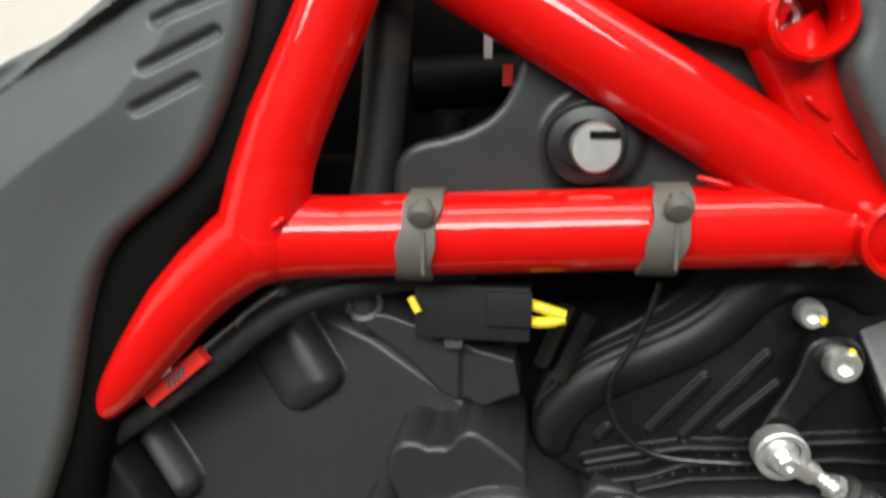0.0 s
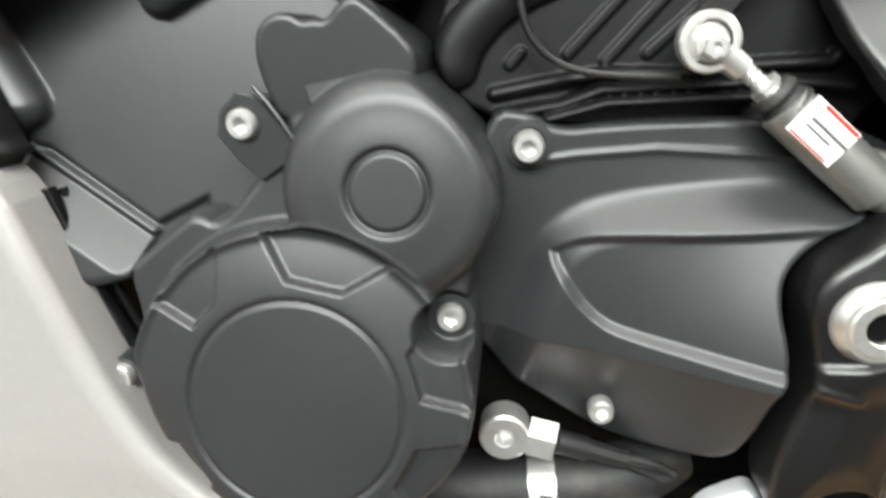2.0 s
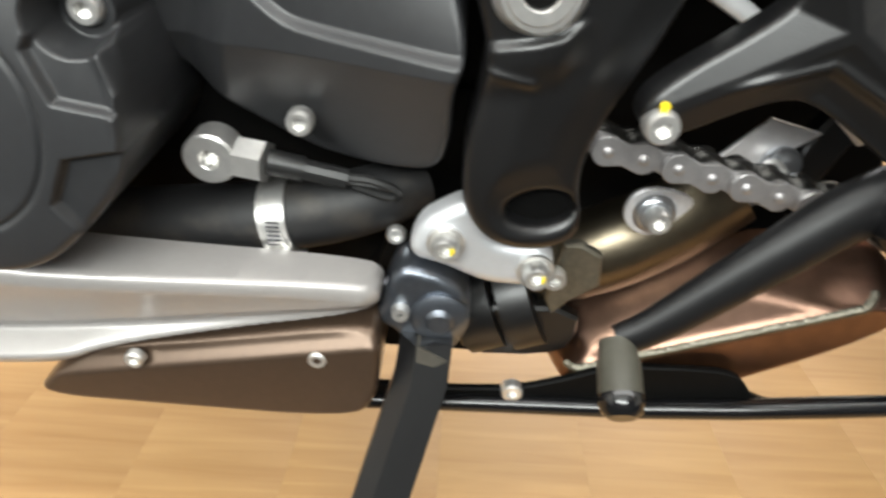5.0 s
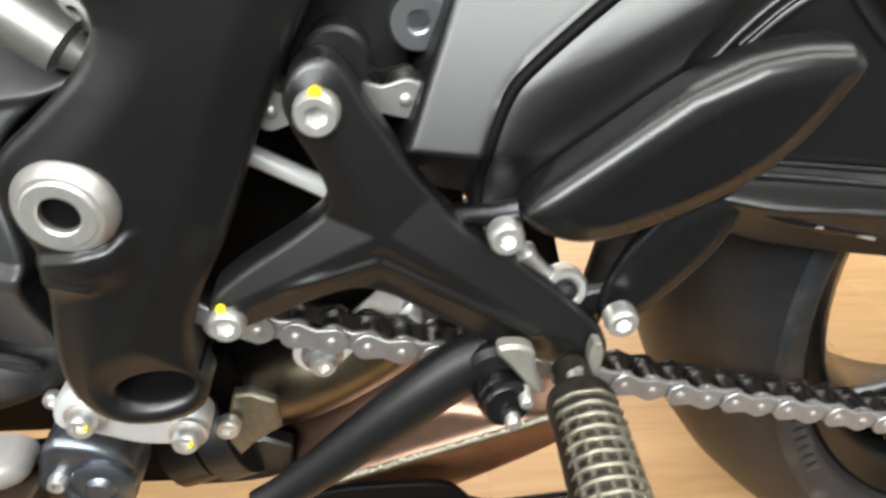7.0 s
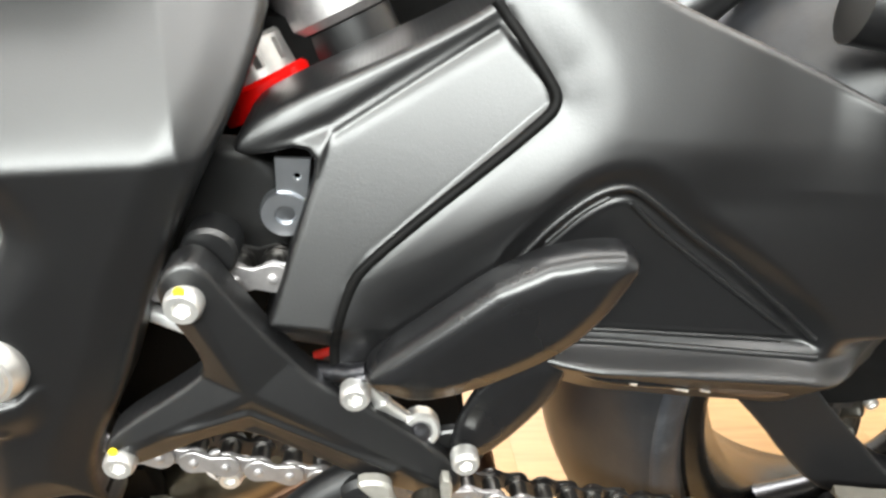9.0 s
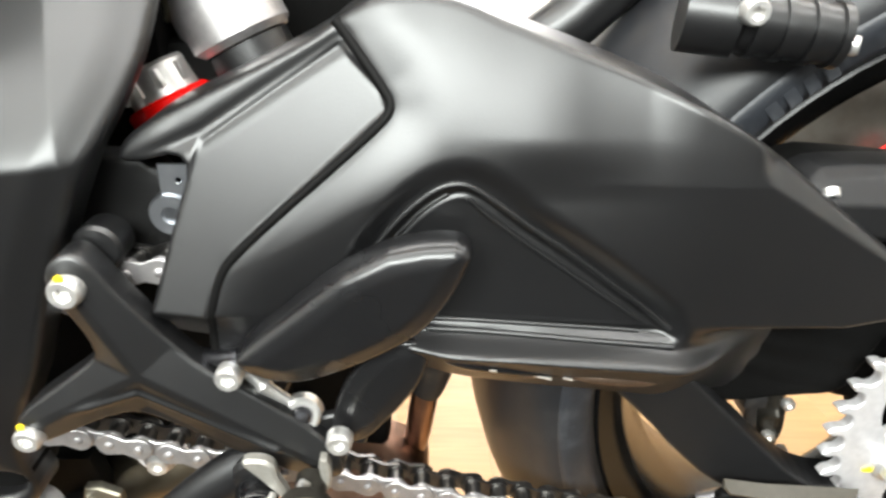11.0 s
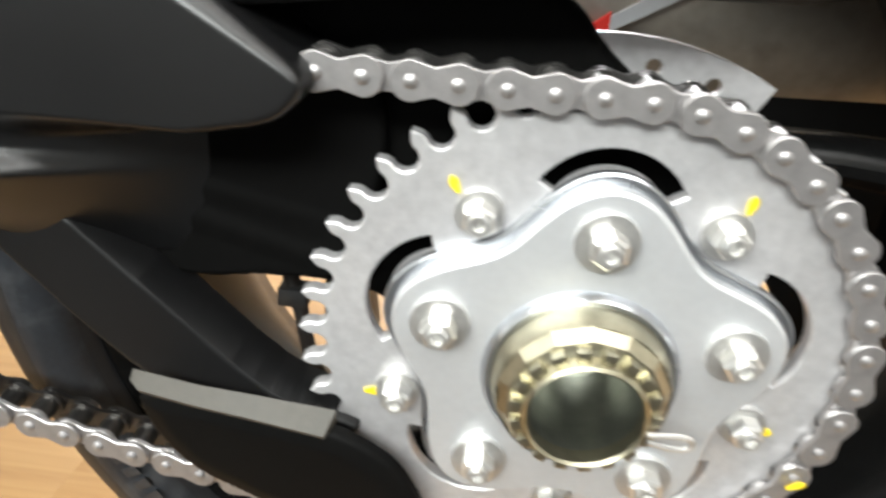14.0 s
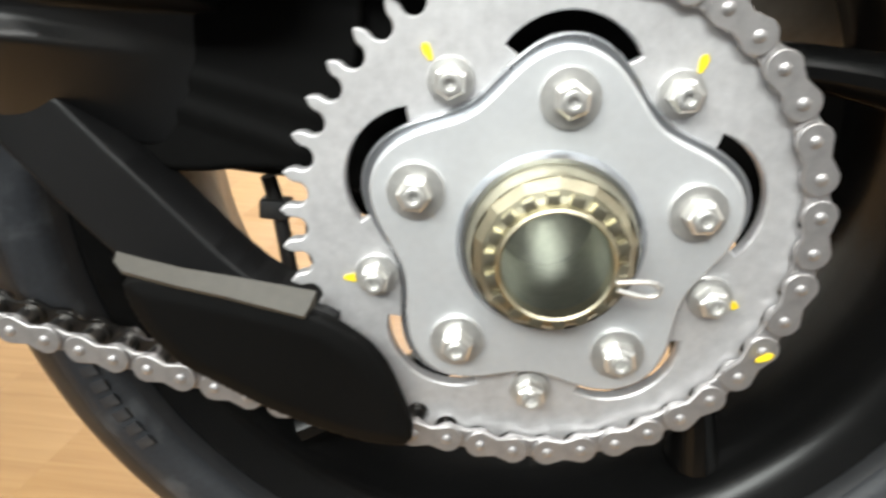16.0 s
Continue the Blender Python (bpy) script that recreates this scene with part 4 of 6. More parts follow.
part("clamp_housing", g, ZINC, clamp)
g = Geo()
lathe(g, [(0.0, -0.006), (0.0030, -0.006), (0.0036, -0.005), (0.0036, 0.004)], 6, pose(0.0805, 0.2885, 0.2500, 90))
part("clamp_screw", g, ZINC, clamp)
g = Geo()
for i in range(6):
    box(g, (0.0806, 0.2893, 0.2650 + 0.0026 * i), (0.0065, 0.0006, 0.0009), 0)
part("clamp_slot", g, DARK_STEEL, clamp)
g = Geo()
lathe(g, [(0.0, 0.004), (0.0040, 0.004), (0.0042, -0.0028), (0.0050, -0.0034), (0.0112, -0.0034), (0.0125, -0.0022), (0.0125, 0.012)], 32, pose(0.056, 0.288, 0.313), hexes=(1, 2))
part("drain_plug", g, ZINC, moto, "flat silver plug with a socket")
g = Geo()
sweep(g, [(0.068, 0.292, 0.312), (0.0815, 0.290, 0.311)], 0.0105, 6)
sen = part("oil_sensor", g, ZINC, moto, "hexagonal zinc sensor body")
g = Geo()
sweep(g, [(0.0815, 0.291, 0.311), (0.098, 0.293, 0.307)], 0.0062, 14)
sweep(g, [(0.098, 0.293, 0.307), (0.118, 0.295, 0.302)], 0.0052, 10)
sweep(g, [(0.118, 0.295, 0.303), (0.13, 0.294, 0.303), (0.144, 0.295, 0.297), (0.140, 0.297, 0.291), (0.12, 0.298, 0.297)], 0.0022, 8, 2)
sweep(g, [(0.118, 0.296, 0.300), (0.130, 0.296, 0.299), (0.142, 0.297, 0.296)], 0.0018, 8, 2)
part("sensor_plug", g, CONNECT, sen, "black plug and wire")
bolt(moto, 0.141, 0.303, 0.268, BOLT_SMALL, name="small_bolt")

# -- side stand --


def h_br(x, z, d):
    return 0.002 * step(0, 0.006, d)


bracket = relief("stand_bracket", [(0.148, 0.270), (0.153, 0.289), (0.166, 0.298), (0.175, 0.3030), (0.182, 0.298), (0.188, 0.284), (0.200, 0.280), (0.214, 0.282), (0.222, 0.270), (0.216, 0.256), (0.195, 0.256), (0.183, 0.258), (0.166, 0.266)], 0.279, 0.292, ALU, moto, h_br, 0.0015, 0.003, label="cast aluminium side stand bracket")
for x, z in ((0.167, 0.281), (0.211, 0.268)):
    bolt(bracket, x, 0.277, z, BOLT_WIDE, 1.15)
    paint_dab(bracket, x + 0.003, 0.2675, z + 0.001, 0.002, 0.004, 20)
stand = relief("stand_knuckle", [(0.1361, 0.2462), (0.1443, 0.2662), (0.1587, 0.2639), (0.1687, 0.2603), (0.1776, 0.2529), (0.1820, 0.2393), (0.1805, 0.2252), (0.1725, 0.2097), (0.1597, 0.2042), (0.1508, 0.2069), (0.1451, 0.2238), (0.1328, 0.2293)], 0.276, 0.300, BLUE_STEEL, moto, lambda x, z, d: 0.0015 * step(0, 0.005, d), 0.0012, 0.003, label="blue-grey steel side stand pivot")
g = Geo()
lathe(g, [(0.0, -0.0055), (0.0055, -0.0055), (0.0062, -0.0040), (0.0075, -0.0028), (0.0125, -0.0022), (0.0150, -0.0008), (0.0155, 0.008)], 36, pose(0.1660, 0.2735, 0.2368))
part("pivot_bolt", g, BLUE_STEEL, stand, "round blue-grey pivot bolt")
g = Geo()
lathe(g, [(0.0018, 0.002), (0.0018, -0.003), (0.0040, -0.003), (0.0048, 0.0), (0.0048, 0.008)], 20, pose(0.1462, 0.2725, 0.2399))
part("pivot_screw", g, ZINC, stand, "small bright hollow screw")
g = Geo()
for i in range(13):
    k = i / 12
    sweep(g, [(0.1063 + 0.0306 * k, 0.288, 0.2451 + 0.0001 * k), (0.1077 + 0.0306 * k, 0.288, 0.2451 + 0.0001 * k)], 0.0065, 14)
part("stand_spring", g, DARK_STEEL, stand, "dark return spring")
g = Geo()
v = []
for (x, y, z), w, t in (((0.160, 0.272, 0.226), 0.0135, 0.009), ((0.158, 0.262, 0.205), 0.0140, 0.008), ((0.143, 0.235, 0.155), 0.0145, 0.007), ((0.112, 0.175, 0.055), 0.0145, 0.007)):
    v += [(x - w, y + t, z), (x + w, y + t, z), (x + w, y - 0.6 * t, z), (x - 0.35 * w, y - t, z), (x - w, y + 0.1 * t, z)]
f = [(5 * i + k, 5 * i + (k + 1) % 5, 5 * i + 5 + (k + 1) % 5, 5 * i + 5 + k) for i in range(3) for k in range(5)] + [tuple(range(5)), tuple(range(15, 20))]
g.add(v, f)
box(g, (0.108, 0.168, 0.0475), (0.05, 0.04, 0.010), 0.003)
part("stand_leg", g, BLACK_SATIN, stand, "black tapered side stand leg", 20)

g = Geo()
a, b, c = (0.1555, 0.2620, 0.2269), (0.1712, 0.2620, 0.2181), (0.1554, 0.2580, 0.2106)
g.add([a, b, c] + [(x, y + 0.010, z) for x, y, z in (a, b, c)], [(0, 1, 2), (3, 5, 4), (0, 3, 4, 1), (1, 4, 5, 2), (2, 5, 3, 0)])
part("leg_chamfer", g, PALE_EDGE, stand, "pale grey chamfer on the leg", 10)

# -- swingarm pivot plate --


def h_pivot(x, z, d):
    s = np.hypot(x - 0.193, z - 0.401)
    out = 0.004 * step(0, 0.02, d) + 0.007 * (1 - step(0.185, 0.235, x)) * (1 - step(0.44, 0.48, z))
    fold = (z - 0.489) - 0.09 * (x - 0.25)
    f = np.clip(fold, 0, 1)
    out = out - 0.78 * f * f / (f + 0.006)
    fold2 = x - 0.281 + 0.2 * (z - 0.495)
    out = out - 0.4 * np.clip(fold2, 0, 1) * step(0.470, 0.490, z)
    ledge = np.interp(x, [0.165, 0.179, 0.205, 0.212], [0.3780, 0.3794, 0.3850, 0.3900]) - z
    out = out + 0.0032 * step(-0.0035, 0.0, ledge) * step(0.172, 0.180, x) * (1 - step(0.204, 0.218, x)) * (1 - step(0.004, 0.02, ledge))
    s3, _, _ = near_line(x, z, [(0.172, 0.3730), (0.196, 0.3690)])
    return out + 0.0015 * groove(s3, 0.0018)


plate_p = relief("pivot_plate", [(0.150, 0.60), (0.165, 0.52), (0.185, 0.49), (0.214, 0.468), (0.2080, 0.4510), (0.1900, 0.4335), (0.1770, 0.4230), (0.1722, 0.4150), (0.1708, 0.4040), (0.1750, 0.3910), (0.1785, 0.3780), (0.1770, 0.3620), (0.1732, 0.3410), (0.1718, 0.3230), (0.1750, 0.3060), (0.188, 0.292), (0.214, 0.288), (0.228, 0.298), (0.2222, 0.318), (0.2230, 0.335), (0.2290, 0.3531), (0.2385, 0.3722), (0.2446, 0.3850), (0.2589, 0.4258), (0.2715, 0.4540), (0.284, 0.480), (0.301, 0.512), (0.310, 0.541), (0.312, 0.60)], 0.265, lambda x, z: 0.288 + 0.80 * np.clip(z - 0.498, 0, 0.1), BLACK_SATIN, moto, h_pivot, 0.0012, 0.0045, holes=[[(0.2067 + 0.0152 * math.cos(k * 0.4488), 0.3105 + 0.0092 * math.sin(k * 0.4488)) for k in range(14)]], label="satin black cast pivot plate")
g = Geo()
lathe(g, [(0.0068, 0.006), (0.0068, -0.0060), (0.0074, -0.0068), (0.0118, -0.0068), (0.0126, -0.0056), (0.0142, -0.0056), (0.0168, -0.0018), (0.0176, 0.0), (0.0176, 0.008)], 48, pose(0.1948, 0.2560, 0.4033))
nut = part("pivot_nut", g, ZINC, plate_p, "large bright zinc pivot nut")
# near-black disc put in for the shade inside the bore
g = Geo()
lathe(g, [(0.0, 0.012), (0.0064, 0.012), (0.0064, -0.003)], 24, pose(0.1948, 0.2555, 0.4033))
part("pivot_bore", g, BLACK_DEEP, nut)
# near-black disc put in for the shade behind the slot
g = Geo()
lathe(g, [(0.0, 0.03), (0.0175, 0.03), (0.0175, 0.004)], 24, pose(0.2067, 0.266, 0.3105))
part("slot_inner", g, BLACK_DEEP, plate_p)
g = Geo()
sweep(g, [(0.204, 0.288, 0.4385), (0.25, 0.294, 0.4065), (0.282, 0.295, 0.3895), (0.330, 0.292, 0.355), (0.345, 0.285, 0.342)], 0.0043, 16)
part("bright_rod", g, CHROME, moto, "bright steel shift linkage rod")

# -- rider footrest plate --


def h_rs(x, z, d):
    a, _, _ = near_line(x, z, [(0.280, 0.446), (0.303, 0.395)])
    b, _, _ = near_line(x, z, [(0.303, 0.395), (0.246, 0.364)])
    c, _, _ = near_line(x, z, [(0.303, 0.395), (0.388, 0.337)])
    low, _, _ = near_line(x, z, [(0.262, 0.372), (0.300, 0.384), (0.364, 0.350)])
    out = 0.0065 * np.clip(1.12 - np.minimum(np.minimum(a, b), c) / 0.017, 0, 1)
    return out + 0.0022 * groove(low, 0.0022) * step(0.26, 0.28, x)


rest = relief("footrest_plate", [(0.270, 0.447), (0.275, 0.456), (0.284, 0.459), (0.291, 0.453), (0.300, 0.437), (0.325, 0.401), (0.349, 0.385), (0.384, 0.358), (0.397, 0.343), (0.398, 0.327), (0.372, 0.328), (0.345, 0.340), (0.318, 0.358), (0.296, 0.370), (0.278, 0.366), (0.252, 0.352), (0.240, 0.352), (0.236, 0.362), (0.243, 0.373), (0.278, 0.398), (0.284, 0.406), (0.282, 0.418), (0.271, 0.437)], 0.254, 0.266, BLACK_SATIN, moto, h_rs, 0.0009, 0.0018, label="matt black forged footrest plate")
bolt(rest, 0.2815, 0.2515, 0.4425, BOLT, 1.15)
bolt(rest, 0.2445, 0.2515, 0.3585, BOLT, 1.05)
paint_dab(rest, 0.2815, 0.2432, 0.4495, 0.004, 0.006)
paint_dab(rest, 0.2435, 0.2450, 0.3665, 0.0035, 0.005)
g = Geo()
lathe(g, [(0.006, -0.004), (0.010, -0.004), (0.0115, -0.002), (0.0115, 0.012)], 24, pose(0.287, 0.272, 0.452))
part("spacer", g, BLACK_SATIN, rest)
# footrest clevis and ribbed peg
g = Geo()
plate(g, chaikin([(0.344, 0.349), (0.363, 0.349), (0.3645, 0.335), (0.371, 0.323), (0.367, 0.320), (0.357, 0.334)], 2), 0.241, 0.247, bevel=0.0015)
plate(g, chaikin([(0.385, 0.350), (0.3915, 0.349), (0.392, 0.331), (0.3880, 0.327)], 1), 0.241, 0.247, bevel=0.001)
part("peg_clevis", g, CLEVIS, rest, "bare aluminium clevis edges")
PEG0, PEG1 = Vector((0.381, 0.243, 0.331)), Vector((0.379, 0.148, 0.323))
ax = (PEG1 - PEG0).normalized()
turn = ax.to_track_quat("-Y", "Z").to_matrix().to_4x4()
pm = Matrix.Translation(PEG0) @ turn
g = Geo()
lathe(g, [(0.0, -0.0835), (0.0090, -0.0835), (0.0132, -0.0795), (0.0140, -0.072), (0.0136, -0.070), (0.0132, -0.024), (0.0142, -0.016), (0.0130, -0.0115), (0.0085, -0.0095), (0.0080, 0.004)], 32, pm)
peg = part("footrest_peg", g, WORN_DARK, rest, "worn black ribbed footrest peg")
for i in range(10):
    g = Geo()
    yy = -0.020 - 0.0053 * i
    rr = 0.0134 + 0.0004 * i / 9
    sweep(g, [(rr * math.cos(radians(18 + 13 * j)), yy + random.uniform(-0.0003, 0.0003), rr * math.sin(radians(18 + 13 * j))) for j in range(12)], [0.0005] + [random.uniform(0.0012, 0.0017) for j in range(10)] + [0.0005], 8, 0, 1.0, pm)
    part("peg_rib", g, WORN, peg)
for k in range(6):
    g = Geo()
    a = radians(30 + 23 * k)
    sweep(g, [((0.0133 + 0.0004 * j / 9) * math.cos(a), -0.027 - 0.0046 * j, (0.0133 + 0.0004 * j / 9) * math.sin(a)) for j in range(10)], [0.0004] + [random.uniform(0.0010, 0.0015) for j in range(8)] + [0.0013], 8, 0, 1.0, pm)
    part("peg_line", g, WORN, peg)
g = Geo()
lathe(g, [(0.0, -0.004), (0.003, -0.004), (0.0035, 0.0)], 12, pose(0.379, 0.236, 0.338))
sweep(g, [(0.379, 0.233, 0.344), (0.380, 0.232, 0.330)], 0.0016, 8)
part("peg_pin", g, ZINC, rest)

# -- heel guard --


GUARD_TOP = [(0.348, 0.410), (0.3745, 0.4323), (0.3995, 0.4540), (0.4206, 0.4655), (0.437, 0.4692), (0.4512, 0.4700), (0.458, 0.4664)]


def h_guard(x, z, d):
    up, _, _ = near_line(x, z, GUARD_TOP)
    return 0.0085 * np.sqrt(1 - (1 - np.clip(up / 0.0065, 0, 1)) ** 2) - 0.05 * np.clip(up - 0.004, 0, 1) + 0.003 * step(0, 0.012, d)


guard = relief("heel_guard", GUARD_TOP + [(0.4572, 0.4600), (0.4480, 0.4380), (0.4330, 0.4187), (0.4030, 0.4023), (0.3760, 0.3933), (0.3560, 0.4000)], 0.250, 0.256, HEEL, moto, h_guard, 0.0008, 0.003, label="smooth satin black heel guard")
for pts, r in (([(0.325, 0.270, 0.392), (0.345, 0.254, 0.402), (0.352, 0.252, 0.405)], 0.0045),):
    g = Geo()
    sweep(g, pts, r, 12)
    part("guard_arm", g, DARK_STEEL, guard)
bolt(guard, 0.3465, 0.250, 0.397, BOLT, 1.0)
bolt(guard, 0.3965, 0.248, 0.3590, BOLT, 1.0)
g = Geo()
sweep(g, [(0.350, 0.258, 0.392), (0.356, 0.259, 0.384), (0.3575, 0.2595, 0.3820), (0.361, 0.260, 0.3780), (0.370, 0.262, 0.3680)], [0.0030, 0.0030, 0.0046, 0.0034, 0.0034], 12)
rod_b = part("shift_link", g, ZINC, moto, "short chromed link rod")
g = Geo()
lathe(g, [(0.0042, -0.003), (0.0060, -0.0045), (0.0082, -0.0045), (0.0095, -0.003), (0.0095, 0.004)], 28, pose(0.3765, 0.2610, 0.3630, -15), caps=False)
part("link_eye", g, ZINC, rod_b, "bright round rod eye")
g = Geo()
lathe(g, [(0.0, -0.0075), (0.0034, -0.0070), (0.0046, -0.0055), (0.0046, 0.004)], 20, pose(0.3765, 0.2610, 0.3630, -15))
part("link_bolt", g, DARK_STEEL, rod_b)
g = Geo()
plate(g, chaikin([(0.3806, 0.3552), (0.3844, 0.3610), (0.3983, 0.3636), (0.4068, 0.3576), (0.4098, 0.3439), (0.4039, 0.3425), (0.3939, 0.3489)], 1), 0.2590, 0.2640, bevel=0.0010)
part("guard_arm", g, BLACK_SATIN, guard, "short black arm to the lower bolt")

# -- shift pedal arm with its toe peg --
g = Geo()
sweep(g, [(0.350, 0.262, 0.328), (0.335, 0.258, 0.322), (0.312, 0.252, 0.306), (0.262, 0.244, 0.264), (0.247, 0.242, 0.257)], [0.0140, 0.0140, 0.0130, 0.0095, 0.0080], 18, 2, 0.75)
lathe(g, [(0.006, -0.008), (0.010, -0.007), (0.0125, -0.004), (0.0125, 0.008)], 24, pose(0.350, 0.256, 0.327))
pedal = part("shift_pedal", g, SEMI, moto, "black forged shift pedal")
g = Geo()
PT = Vector((0.247, 0.242, 0.256))
ptd = Vector((0.0, -0.8, -0.42)).to_track_quat("-Y", "Z").to_matrix().to_4x4()
lathe(g, [(0.0, -0.032), (0.006, -0.032), (0.0098, -0.029), (0.0098, -0.010), (0.0088, -0.006), (0.0084, 0.0)], 18, Matrix.Translation(PT) @ ptd)
part("toe_peg", g, PEG_RUBBER, pedal, "worn grey rubber toe peg")
g = Geo()
lathe(g, [(0.0, 0.001), (0.0070, 0.0005), (0.0092, 0.0), (0.0104, 0.0016), (0.0108, 0.005), (0.0100, 0.006), (0.0112, 0.008), (0.0112, 0.026)], 28, pose(0.3535, 0.2350, 0.3215, -8, 0, 8))
pivot = part("pedal_pivot", g, BLACK_GLOSS, pedal, "black pedal pivot bush")
for x, y, z, r in ((0.3605, 0.2350, 0.3255, 0.0030), (0.3560, 0.2335, 0.3150, 0.0034)):
    g = Geo()
    lathe(g, [(0.0, -0.003), (0.7 * r, -0.003), (r, -0.0015), (r, 0.006)], 16, pose(x, y, z))
    part("pedal_bolt", g, ZINC, pivot)
g = Geo()
lathe(g, [(0.0, -0.0345), (0.0060, -0.0345), (0.0090, -0.0320), (0.0101, -0.028), (0.0101, -0.025)], 18, Matrix.Translation(PT) @ ptd)
part("peg_cap", g, BLACK_GLOSS, pedal, "black end cap of the toe peg")

# -- front sprocket guard --
g = Geo()
plate(g, [(0.2882, 0.3152), (0.3123, 0.3414), (0.3376, 0.3352), (0.3059, 0.3112)], 0.3040, 0.3065, bevel=0.0006)
guard_plate = part("sprocket_guard", g, STEEL, moto, "bare metal strap behind the chain", 30)
g = Geo()
lathe(g, [(0.0, -0.002), (0.0085, -0.002), (0.0095, -0.0005), (0.0095, 0.004)], 28, pose(0.3224, 0.3020, 0.3191))
part("strap_washer", g, FLANGE, guard_plate)
bolt(guard_plate, 0.3173, 0.3000, 0.3179, BOLT, 0.9)
g = Geo()
plate(g, chaikin([(0.2564, 0.2824), (0.2613, 0.2960), (0.2753, 0.2983), (0.2950, 0.2920), (0.2840, 0.2786), (0.2750, 0.2682), (0.2625, 0.2723)], 2), 0.3120, 0.3150, bevel=0.0006)
tag = part("guard_tab", g, STEEL, moto, "grey tab below the chain", 30)
g = Geo()
lathe(g, [(0.0040, -0.001), (0.0085, -0.003), (0.0100, -0.0022), (0.0112, 0.0)], 32, pose(0.2730, 0.3118, 0.2833), caps=False)
part("cup_washer", g, FLANGE, tag, "bright dished washer")
bolt(tag, 0.2739, 0.3110, 0.2822, BOLT, 1.05)
g = Geo()
plate(g, [(0.312, 0.486), (0.327, 0.486), (0.324, 0.458), (0.312, 0.458)], 0.290, 0.292, [ring_pts(0.321, 0.478, 0.0014, 10)], 0.0004)
lathe(g, [(0.004, 0.0), (0.0045, -0.002), (0.010, -0.002), (0.011, 0.0), (0.011, 0.004)], 28, pose(0.3155, 0.290, 0.4605))
part("axle_tab", g, FLANGE, moto, "bright tab with a round washer")
relief("chain_slider", [(0.24, 0.482), (0.30, 0.486), (0.315, 0.47), (0.315, 0.42), (0.26, 0.41)], 0.306, 0.32, CONNECT, moto, None, 0.004, 0.004)

g = Geo()
sweep(g, [(0.3242, 0.3050, 0.3707), (0.3342, 0.3050, 0.3742)], 0.0030, 12)
part("red_clip", g, RED_FLAT, moto, "small red clip behind the footrest plate")
g = Geo()
plate(g, chaikin([(0.3268, 0.3705), (0.3341, 0.3754), (0.3517, 0.3771), (0.3517, 0.3713), (0.3425, 0.3645), (0.3321, 0.3660)], 1), 0.3000, 0.3040, bevel=0.0008)
part("pale_lever", g, CLEVIS, moto, "pale metal lever behind the footrest plate", 30)

# -- exhaust --
g = Geo()
sweep(g, [(0.13, 0.37, 0.20), (0.20, 0.362, 0.205), (0.255, 0.36, 0.225), (0.30, 0.368, 0.25), (0.330, 0.372, 0.276)], [0.026, 0.026, 0.030, 0.031, 0.030], 24, 2)
pipe = part("exhaust_collector", g, OLIVE, moto, "olive-brown steel exhaust collector")


def h_exh(x, z, d):
    fold = z - (0.160 + 0.385 * (x - 0.232))
    return 0.034 * step(0, 0.014 + 0.022 * step(-0.010, 0.012, fold), d) - 0.45 * np.clip(fold, 0, 0.06) - 0.12 * np.clip(-fold, 0, 0.05) + 0.002 * groove(fold, 0.003)


BOXL = [(0.223, 0.190), (0.250, 0.214), (0.290, 0.238), (0.33, 0.258), (0.372, 0.258), (0.418, 0.247), (0.440, 0.233), (0.446, 0.218), (0.436, 0.202), (0.411, 0.180), (0.364, 0.151), (0.345, 0.140), (0.262, 0.132), (0.235, 0.142)]
# copper-brown stands in for the wood floor mirrored in the steel
relief("silencer_box", BOXL, 0.350, 0.388, EXHAUST, pipe, h_exh, 0.002, 0.010, label="copper-brown steel exhaust box with a welded seam")
g = Geo()
for i in range(96):
    k = i / 95
    xx, zz = 0.247 + 0.168 * k, 0.1658 + 0.0647 * k
    dd = max(0.0, float(signed(np.array(xx), np.array(zz), chaikin(BOXL, 2))[0]))
    yy = 0.350 + 0.010 * (1 - math.sqrt(1 - (1 - min(1, dd / 0.010)) ** 2))
    lathe(g, [(0.0, -0.0012), (0.0018, -0.0008), (0.0030, 0.002)], 9, pose(xx, yy + 0.0004 - float(h_exh(xx, zz, dd)), zz, random.uniform(-10, 10)))
part("seam_weld", g, WORN, pipe, "rippled weld seam", 60)
g = Geo()
sweep(g, [(0.180, 0.345, 0.187), (0.200, 0.345, 0.195)], 0.030, 24)
sweep(g, [(0.205, 0.344, 0.198), (0.222, 0.344, 0.205)], 0.034, 24)
plate(g, chaikin([(0.182, 0.164), (0.232, 0.166), (0.250, 0.176), (0.250, 0.205), (0.19, 0.205), (0.176, 0.185)], 1), 0.326, 0.336, bevel=0.002)
part("pipe_clamp", g, BLACK_SATIN, pipe)
g = Geo()
sweep(g, [(0.09, 0.31, 0.134), (0.20, 0.308, 0.141), (0.32, 0.305, 0.148), (0.445, 0.303, 0.166), (0.458, 0.303, 0.168)], [0.006, 0.006, 0.0065, 0.007, 0.0055], 14, 1)
part("lower_rail", g, BLACK_GLOSS, moto, "thin black rail below the exhaust")
g = Geo()
plate(g, chaikin([(0.10, 0.135), (0.20, 0.138), (0.30, 0.143), (0.392, 0.153), (0.362, 0.157), (0.354, 0.168), (0.346, 0.176), (0.330, 0.179), (0.272, 0.177), (0.236, 0.160), (0.205, 0.1505), (0.10, 0.150)], 1), 0.309, 0.3135, bevel=0.001)
part("rail_web", g, BLACK_DEEP, moto, "black web between exhaust and rail")
bolt(moto, 0.213, 0.312, 0.152, BOLT_SMALL, 1.4, name="rail_bolt")

